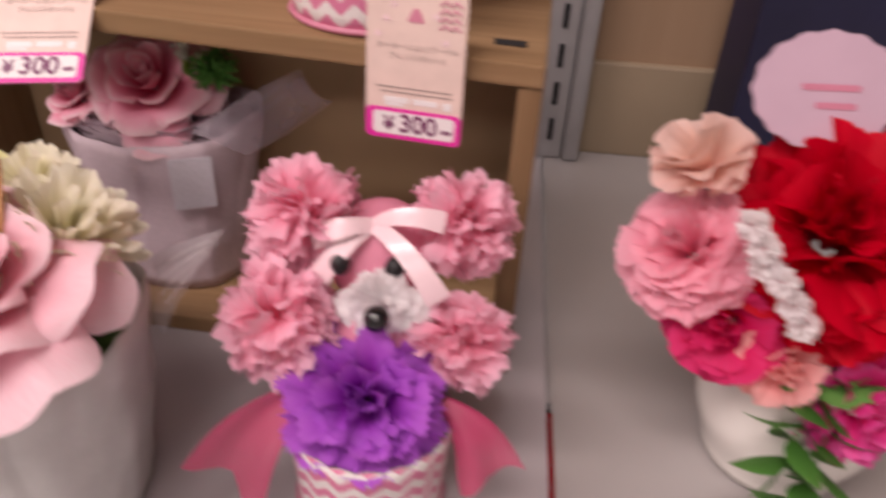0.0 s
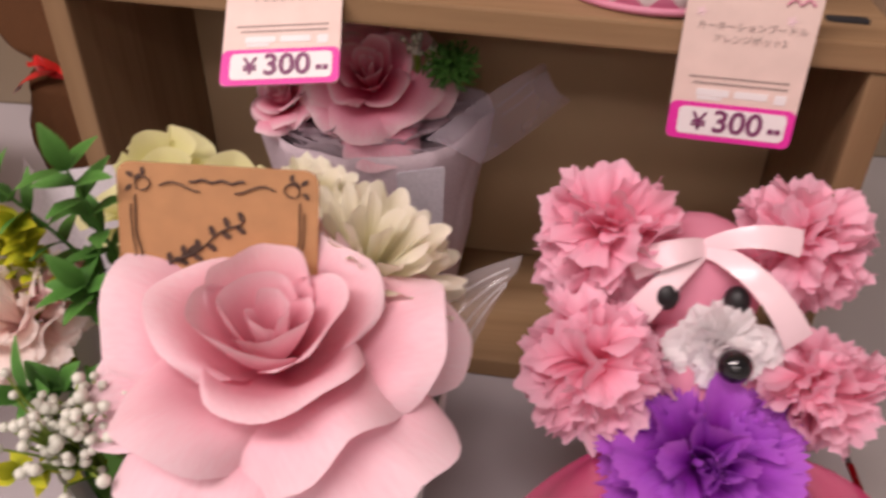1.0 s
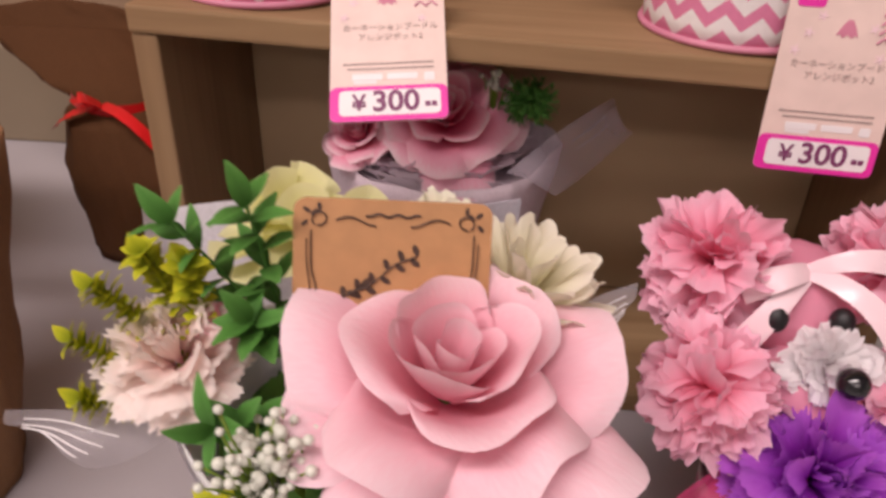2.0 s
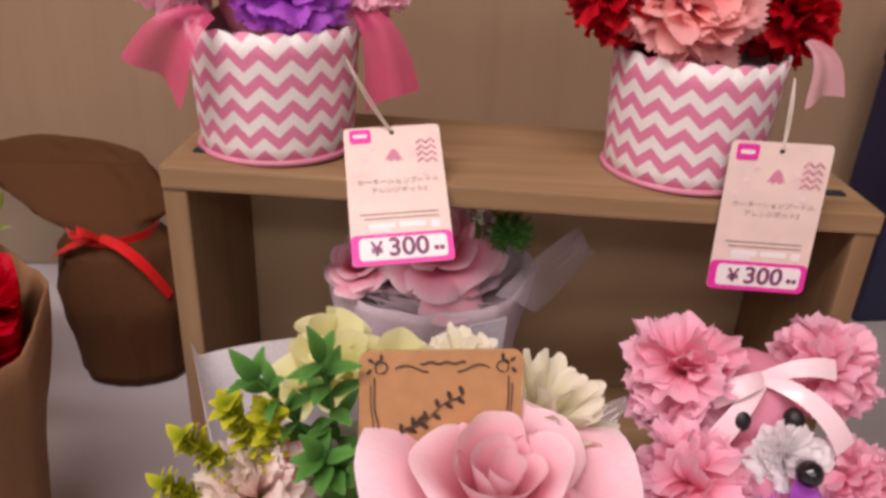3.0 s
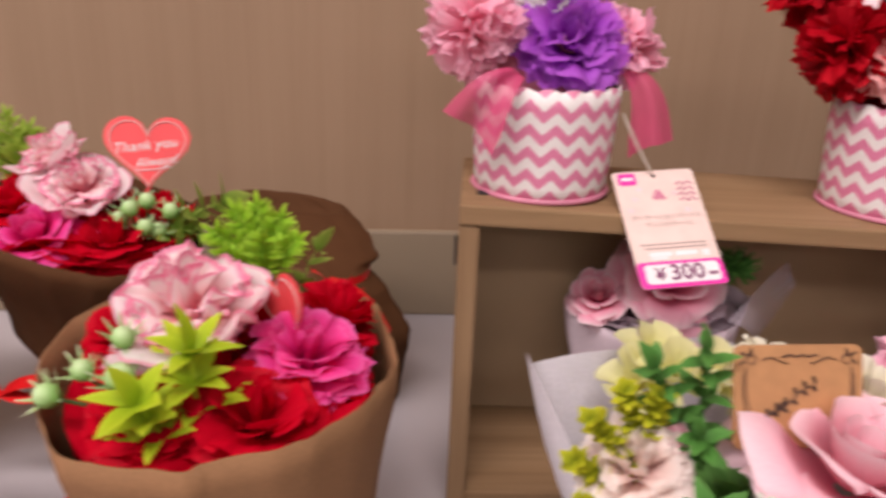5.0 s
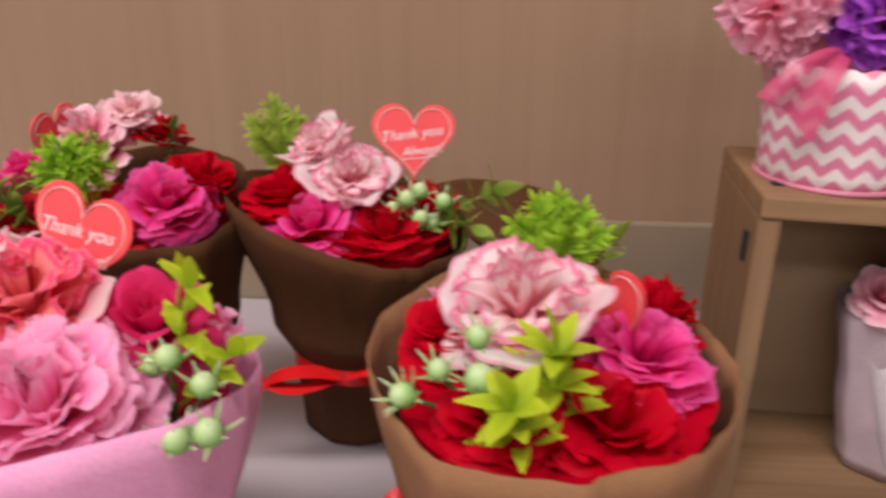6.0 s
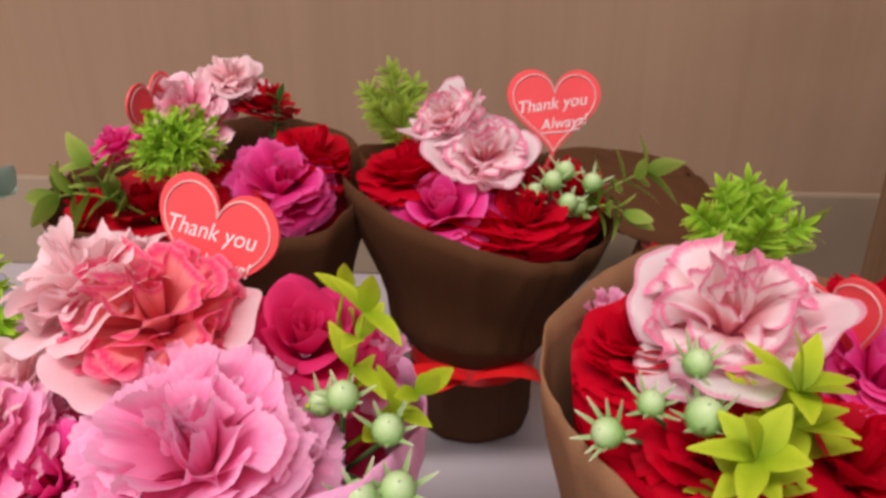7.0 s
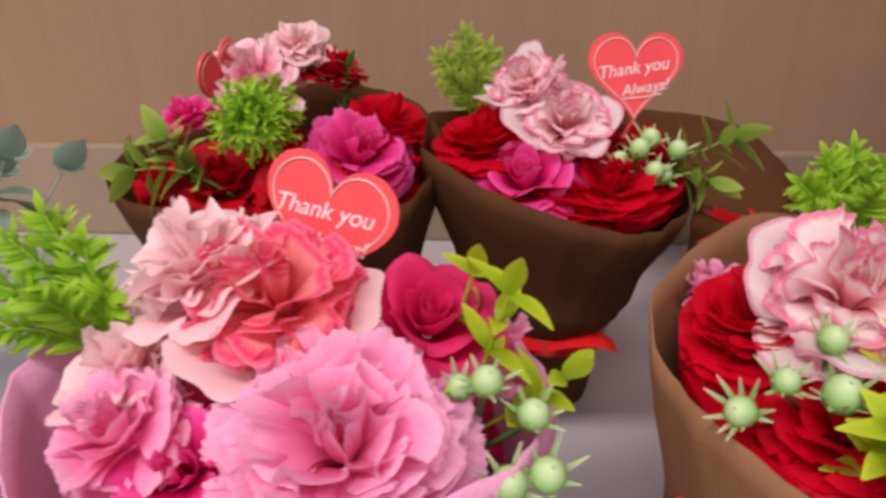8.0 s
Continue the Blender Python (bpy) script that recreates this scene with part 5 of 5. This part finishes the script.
heart_pick(bq, facing((-0.466, 0.354, 0.1590), (1, -0.38, -0.22), (0.18, 0.30, 1)), 0.0375, (-0.463, 0.35, 0.12))
fern_pick(bq, (-0.524, 0.343, 0.124), ((-0.548, 0.338, 0.150), (-0.541, 0.342, 0.160), (-0.532, 0.345, 0.165), (-0.523, 0.343, 0.158), (-0.517, 0.338, 0.148), (-0.544, 0.332, 0.140), (-0.531, 0.333, 0.148)), M["moss"], 43, 0.0095, 22)
for i, (p, r) in enumerate((((-0.424, 0.313, 0.144), 0.0042), ((-0.414, 0.310, 0.138), 0.0042), ((-0.411, 0.302, 0.129), 0.0046), ((-0.419, 0.300, 0.128), 0.0046), ((-0.430, 0.317, 0.139), 0.0036))):
    bud(bq, p, (0.15, -0.5, 1), r, 50 + i, (-0.428, 0.322, 0.115), 7)
leaf_sprig(bq, curve_pts((-0.43, 0.325, 0.12), (-0.424, 0.322, 0.145), (-0.420, 0.322, 0.160), 6), M["leaf_lime"], 0.011, 0.005, 4, 13, label="lime green leaf sprig")
leaf_sprig(bq, curve_pts((-0.43, 0.322, 0.12), (-0.415, 0.316, 0.135), (-0.408, 0.314, 0.145), 6), M["leaf_lime"], 0.010, 0.005, 3, 14)
leaf_sprig(bq, curve_pts((-0.436, 0.34, 0.12), (-0.431, 0.338, 0.145), (-0.428, 0.337, 0.156), 5), M["leaf_lime"], 0.010, 0.005, 2, 15)

# ---- grey bouquet at the end of the row ----
bq = thing("bouquet", (-0.625, 0.400, 0.0), "grey paper bouquet with grey-green eucalyptus leaves", "bouquet")
wrap(bq, [((-0.625, 0.40, 0.001), 0.034, 0.034, 0, 0), ((-0.625, 0.398, 0.04), 0.045, 0.05, 0, 0), ((-0.625, 0.392, 0.080), 0.060, 0.075, 0.0, 0.1)], M["grey_paper"], 23, 4, 0.02, "grey paper wrap")
for i, (q, e) in enumerate((((-0.600, 0.405, 0.12), (-0.588, 0.415, 0.150)), ((-0.61, 0.41, 0.12), (-0.600, 0.425, 0.140)), ((-0.60, 0.40, 0.10), (-0.575, 0.425, 0.142)), ((-0.63, 0.42, 0.12), (-0.62, 0.43, 0.15)))):
    leaf_sprig(bq, curve_pts((-0.62, 0.40, 0.07), q, e, 6), M["leaf_grey"], 0.014, 0.011, 5, 60 + i, label="grey-green eucalyptus sprig")
blossom(bq, (-0.565, 0.345, 0.075), (0.3, -0.3, 1), 0.009, "p_peach", 149, 16)

# ---- rose bouquet in front of the crate ----
bq = thing("bouquet", (-0.140, 0.330, 0.0), "large pink rose with cream flowers and greenery in white paper", "bouquet")
wrap(bq, [((-0.140, 0.335, 0.001), 0.038, 0.036, 0, 0), ((-0.140, 0.333, 0.05), 0.045, 0.042, 0, 0), ((-0.140, 0.328, 0.088), 0.051, 0.046, 0, 0.05)], M["frost"], 25, 3, 0.012, "frosted pale wrapping film", "film_wrap")
bm, uvl = new_bm()
rows = []
left = curve_pts((-0.200, 0.330, 0.092), (-0.212, 0.362, 0.112), (-0.216, 0.371, 0.118), 6)
back = curve_pts((-0.2145, 0.372, 0.112), (-0.16, 0.394, 0.116), (-0.122, 0.384, 0.098), 16)
edge = left + back
for i in range(9):
    v = i / 8
    row = []
    for j, e in enumerate(edge):
        a = radians(205 - 145 * j / (len(edge) - 1))
        low = Vector((-0.141 + 0.040 * math.cos(a), 0.336 + 0.037 * math.sin(a), 0.03))
        p = low.lerp(e, v) + Vector((math.cos(a), math.sin(a), 0)) * 0.006 * math.sin(3.14 * v)
        row.append((bm.verts.new(p), j / 28, v))
    rows.append(row)
grid_faces(bm, rows, uvl)
part("white_paper", bm, M["white_paper"], bq, "white paper sheet folded behind the flowers")
filler(bq, (-0.142, 0.332), 0.048, 0.080, 1, "leaf")
BIG = ((2, 1.8, 0.02, 0.13, 0.0, 0.56, 0.0), (2, 1.8, 0.03, 0.26, 0.0, 0.66, 0.03), (3, 1.4, 0.05, 0.42, -0.02, 0.72, 0.10), (3, 1.35, 0.07, 0.64, -0.05, 0.64, 0.28), (5, 0.85, 0.09, 0.92, -0.10, 0.40, 0.50), (6, 0.72, 0.10, 1.08, -0.14, 0.14, 0.60))
rose(bq, (-0.124, 0.308, 0.118), (0.10, -0.22, 1), 0.0335, M["p_rose"], 157, "large pale pink satin rose", True, rings=BIG, wave=0.026)
for i, p in enumerate(((-0.179, 0.358, 0.114), (-0.164, 0.356, 0.119), (-0.150, 0.359, 0.117), (-0.170, 0.366, 0.121))):
    blossom(bq, p, (0.2 * (i - 1), -0.3, 1), 0.0125, "p_lime", 152 + 40 * i, 7, name="hydrangea", label="pale lime flower with round petals", width=1.25, serr=0.0, ruffle=0.03, nu=10, spread=1.5, cup=0.3)
blossom(bq, (-0.130, 0.360, 0.114), (0, -0.2, 1), 0.0150, "p_cream", 153, 44, name="chrysanthemum", label="cream flower", serr=0.06)
blossom(bq, (-0.109, 0.336, 0.114), (0.30, -0.15, 1), 0.0210, "p_cream", 154, 80, name="chrysanthemum", label="cream flower with strap petals", width=0.30, serr=0.0, ruffle=0.03, nu=6, spread=1.3, flat=1.15, cup=0.35)
blossom(bq, (-0.189, 0.317, 0.107), (-0.2, -0.4, 1), 0.0165, "p_beige", 155, 56, label="off-white carnation with a pink heart", serr=0.07)
blossom(bq, (-0.178, 0.323, 0.111), (-0.1, 0, 1), 0.008, "p_backrose", 156, 16, name="rosebud", label="dusty pink bud", serr=0.0, ruffle=0.03, spread=0.8)
card = facing((-0.1390, 0.3235, 0.1285), (1, 0.08, -0.03), (0.02, 0.40, 1))
bm, uvl = new_bm()
sheet(bm, 0.0435, 0.032, 0.003, card, 0.0006)
cb = part("card", bm, M["brown_card"], bq, "tan gift card with dark printed scrollwork", False)
nz = card.to_3x3() @ Vector((0, 0, 1))


def ink(pts, w=0.0006):
    b2, u2 = new_bm()
    strap(b2, u2, [card @ Vector((x, y, 0.0003)) for x, y in pts], w, nz)
    part("scroll_line", b2, M["brown_ink"], cb)


def ink_leaf(x, y, a, size=0.0022):
    """A small printed leaf."""
    b2, u2 = new_bm()
    prism(b2, [(size * (0.5 + 0.5 * math.cos(q)), 0.26 * size * math.sin(q)) for q in (6.28318 * i / 12 for i in range(12))], card @ Matrix.Translation((x, y, 0.0003)) @ Matrix.Rotation(a, 4, "Z"), 0.0001)
    part("scroll_leaf", b2, M["brown_ink"], cb, smooth=False)


for s in (-1, 1):
    # side rules with a waist, corner scrolls and leaves
    ink([(s * (0.0178 - 0.0012 * math.exp(-((y + 0.004) / 0.003) ** 2)), y) for y in (0.0090 - 0.0010 * i for i in range(23))], 0.0004)
    ink([(s * (0.0188 - 0.0008 * math.exp(-((y + 0.004) / 0.004) ** 2)), y) for y in (0.0070 - 0.0010 * i for i in range(19))], 0.0003)
    ink([(s * (0.0165 - 0.0024 * math.sin(a) * (1 - a / 9)), 0.0100 + 0.0022 * (1 - math.cos(a)) * (1 - a / 9)) for a in (0.3 * i for i in range(20))], 0.0004)
    ink([(s * (0.0125 - 0.0011 * i), 0.0112 + 0.0009 * math.sin(0.62 * i)) for i in range(9)], 0.0004)
    for x, y, a in ((0.0180, 0.0128, 0.6), (0.0178, 0.0122, 2.4), (0.0186, 0.0112, -0.9), (0.0160, 0.0132, 1.5)):
        ink_leaf(s * x, y, a if s > 0 else 3.1416 - a, 0.0019)
ink([(x, 0.0126 + 0.0003 * math.sin(x * 1500)) for x in (-0.006 + 0.0005 * i for i in range(25))], 0.0006)
stem = [(-0.0120 + 0.0016 * i, -0.0075 + 0.0011 * i + 0.0006 * math.sin(i)) for i in range(12)]
ink(stem, 0.0004)
for i, (x, y) in enumerate(stem):
    ink_leaf(x, y, 0.6 + (1.1 if i % 2 else -1.0) + 0.25 * math.sin(3 * i), 0.0026)
    if i < 5:
        ink_leaf(x - 0.001, y, -1.2 + 0.5 * i, 0.0030)


for i, (a, b_, e) in enumerate((((-0.165, 0.33, 0.10), (-0.178, 0.326, 0.125), (-0.186, 0.322, 0.139)), ((-0.165, 0.33, 0.10), (-0.168, 0.326, 0.13), (-0.170, 0.324, 0.143)), ((-0.165, 0.325, 0.10), (-0.168, 0.320, 0.112), (-0.170, 0.318, 0.117)), ((-0.160, 0.315, 0.09), (-0.169, 0.300, 0.103), (-0.173, 0.295, 0.106)))):
    leaf_sprig(bq, curve_pts(a, b_, e, 7), M["leaf"], 0.0108, 0.0048, 7, 70 + i, label="green box-leaf sprig")
for i, (b_, e) in enumerate((((-0.195, 0.32, 0.115), (-0.205, 0.318, 0.124)), ((-0.19, 0.325, 0.12), (-0.194, 0.322, 0.131)), ((-0.20, 0.315, 0.105), (-0.210, 0.314, 0.112)), ((-0.20, 0.31, 0.095), (-0.208, 0.308, 0.100)), ((-0.185, 0.325, 0.12), (-0.184, 0.32, 0.130)))):
    leaf_sprig(bq, curve_pts((-0.18, 0.32, 0.09), b_, e, 6), M["leaf_yellow"], 0.0052, 0.0042, 16, 80 + i, label="yellow-green leaf sprig", whorl=3)
berry_sprig(bq, (-0.163, 0.287, 0.104), 0.011, 90, 80, 0.00125, root=(-0.16, 0.30, 0.07))
berry_sprig(bq, (-0.157, 0.291, 0.108), 0.007, 91, 34, 0.00125, root=(-0.155, 0.30, 0.07))
leaf_sprig(bq, curve_pts((-0.165, 0.30, 0.08), (-0.170, 0.288, 0.09), (-0.172, 0.284, 0.095), 5), M["leaf_yellow"], 0.006, 0.004, 4, 92)
bq.location.x += 0.0040
# clear film corners with printed strokes
for pts, nm in ((((-0.100, 0.36, 0.085), (-0.085, 0.345, 0.070), (-0.069, 0.368, 0.101)), "film_corner"), (((-0.185, 0.315, 0.085), (-0.205, 0.305, 0.080), (-0.222, 0.306, 0.098)), "film_corner")):
    bm, uvl = new_bm()
    a, b_, e = (Vector(p) for p in pts)
    rows = []
    for i in range(8):
        v = i / 7
        l, r_ = a.lerp(e, v), b_.lerp(e, v * 0.85)
        rows.append([(bm.verts.new(l.lerp(r_, u) + Vector((0, -0.003 * math.sin(3.1 * u) - 0.002 * math.sin(6 * v), 0.002 * math.sin(5 * v)))), u, v) for u in (k / 6 for k in range(7))])
    grid_faces(bm, rows, uvl)
    fc = part(nm, bm, M["film"], bq, "clear film corner with white printed strokes")
    for i in range(4):
        b2, u2 = new_bm()
        w = 0.2 + 0.2 * i
        strap(b2, u2, [a.lerp(e, v).lerp(b_.lerp(e, v * 0.85), w) + Vector((0, -0.003 * math.sin(3.1 * w) - 0.002 * math.sin(6 * v) - 0.0004, 0.002 * math.sin(5 * v))) for v in (0.25 + 0.08 * q for q in range(9))], 0.0004, (0, -1, 0.4))
        part("printed_stroke", b2, M["white_ink"], fc)

# ---- bouquet inside the crate ----
bq = thing("bouquet", (-0.130, 0.450, 0.0095), "dusty pink rose bouquet in lilac paper inside the crate", "bouquet")
wrap(bq, [((-0.130, 0.449, 0.0108), 0.033, 0.024, 0, 0), ((-0.130, 0.449, 0.05), 0.039, 0.027, 0, 0), ((-0.130, 0.449, 0.094), 0.046, 0.030, 0.05, 0.06)], M["lilac_paper"], 27, 4, 0.015, "lilac paper wrap")
filler(bq, (-0.130, 0.45), 0.042, 0.101, 1, "p_lilac")
bm, uvl = new_bm()
sheet(bm, 0.018, 0.026, 0.0008, facing((-0.108, 0.4205, 0.073), (1, 0.42, 0), (0, -0.1, 1)), 0.0005)
part("white_label", bm, M["white_paper"], bq, "blank white label", False)
rose(bq, (-0.129, 0.437, 0.115), (0.05, -0.75, 0.9), 0.0285, M["p_backrose"], 161, "dusty pink rose with pale edges", True, wave=0.02)
rose(bq, (-0.163, 0.438, 0.104), (-0.3, -0.6, 1), 0.015, M["p_backrose"], 162, "small dusty pink rose")
moss_ball(bq, (-0.099, 0.437, 0.119), 0.011, 44, 90, M["leaf"], "greenery_pick", "dark green greenery pick")
berry_sprig(bq, (-0.112, 0.440, 0.125), 0.005, 93, 20, 0.0012, (-0.112, 0.445, 0.09))
bm, uvl = new_bm()
rows = []
for i in range(8):
    v = i / 7
    l, r_ = Vector((-0.106, 0.420, 0.098)).lerp(Vector((-0.066, 0.450, 0.117)), v), Vector((-0.086, 0.430, 0.086)).lerp(Vector((-0.054, 0.460, 0.098)), v)
    rows.append([(bm.verts.new(l.lerp(r_, u) + Vector((0, -0.003 * math.sin(3 * u), 0.002 * math.sin(4 * u + 3 * v)))), u, v) for u in (k / 6 for k in range(7))])
grid_faces(bm, rows, uvl)
fc = part("film_corner", bm, M["film_lilac"], bq, "clear film corner with printed lines")
for i in range(2):
    b2, u2 = new_bm()
    p0 = Vector((-0.082, 0.431, 0.107)) + Vector((0.0022, 0.001, -0.0035)) * i
    strap(b2, u2, [p0, p0 + Vector((0.006, 0.0015, 0.0045)), p0 + Vector((0.011, 0.003, 0.009))], 0.0003, (0, -1, 0.3))
    part("printed_stroke", b2, M["grey_paper"], fc)
bq.location.y += 0.0170

# ---- vase of flowers on the other shelf ----
BOUND.clear()
vs = thing("flower_vase", (0.146, 0.388, 0.0), "white vase with red and pink cloth flowers and round card", "flower vase")
bm, uvl = new_bm()
loft(bm, uvl, smooth_rings([((0.146, 0.388, 0.0008), 0.028, 0.028, 0, 0), ((0.146, 0.388, 0.03), 0.036, 0.036, 0, 0), ((0.146, 0.388, 0.066), 0.034, 0.034, 0, 0)]), 64, 0.0, 1, 0.003)
part("vase", bm, M["vase_white"], vs, "glossy white vase")
filler(vs, (0.146, 0.388), 0.036, 0.075, 1, "leaf")
blossom(vs, (0.136, 0.386, 0.108), (-0.2, -0.6, 1), 0.038, "p_red", 171, label="large crimson ruffled flower", wave=0.18)
blossom(vs, (0.089, 0.382, 0.099), (-0.6, -0.5, 0.8), 0.0225, "p_blush_deep", 172, 60, label="pink carnation")
blossom(vs, (0.104, 0.367, 0.080), (-0.4, -0.8, 0.4), 0.0190, "p_hotrose", 173, 46, label="crimson carnation")
blossom(vs, (0.088, 0.395, 0.130), (-0.6, 0, 1), 0.0155, "p_peach", 174, 16, name="lily", label="peach flower", width=1.4, serr=0.03)
blossom(vs, (0.152, 0.358, 0.060), (0.1, -0.9, 0.4), 0.0205, "p_hot", 175, 40, label="hot pink flower", wave=0.2)
blossom(vs, (0.122, 0.358, 0.074), (-0.1, -0.8, 0.4), 0.015, "p_salmon", 176, 30)
for i, p in enumerate(((0.099, 0.359, 0.125), (0.103, 0.356, 0.119), (0.110, 0.352, 0.110), (0.115, 0.350, 0.103), (0.119, 0.348, 0.097), (0.105, 0.356, 0.113))):
    blossom(vs, p, (-0.3, -0.8, 0.5), 0.0044, "p_white", 177 + i, 18, name="small_flower", label="small white flower", width=0.9, serr=0.05, ruffle=0.2)
leaf_sprig(vs, curve_pts((0.140, 0.362, 0.07), (0.132, 0.348, 0.066), (0.127, 0.341, 0.046), 6), M["leaf"], 0.019, 0.0125, 5, 95, label="green leaf sprig")
leaf_sprig(vs, curve_pts((0.145, 0.36, 0.06), (0.142, 0.346, 0.048), (0.137, 0.340, 0.026), 6), M["leaf"], 0.018, 0.012, 5, 96)
m = facing((0.128, 0.408, 0.150), (1, 0.1, 0), (0, 0.5, 1))
bm, uvl = new_bm()
prism(bm, [((0.0255 + 0.0005 * math.cos(16 * a)) * math.cos(a), (0.0195 + 0.0005 * math.cos(16 * a)) * math.sin(a)) for a in (6.28318 * i / 72 for i in range(72))], m, 0.0007)
rc = part("round_card", bm, M["round_card"], vs, "pale lilac scalloped round card", False)
for x, y, bw in ((0.001, 0.001, 0.020), (0.003, -0.005, 0.014)):
    bm, uvl = new_bm()
    sheet(bm, bw, 0.0022, 0.0008, m @ Matrix.Translation((x, y, 0.0003)), 0.0002)
    part("text_line", bm, M["rose_ink"], rc, smooth=False)
bm, uvl = new_bm()
tube(bm, uvl, [m @ Vector((0, -0.019, -0.001)), (0.135, 0.392, 0.08)], 0.0009)
part("pick", bm, M["round_card"], vs)
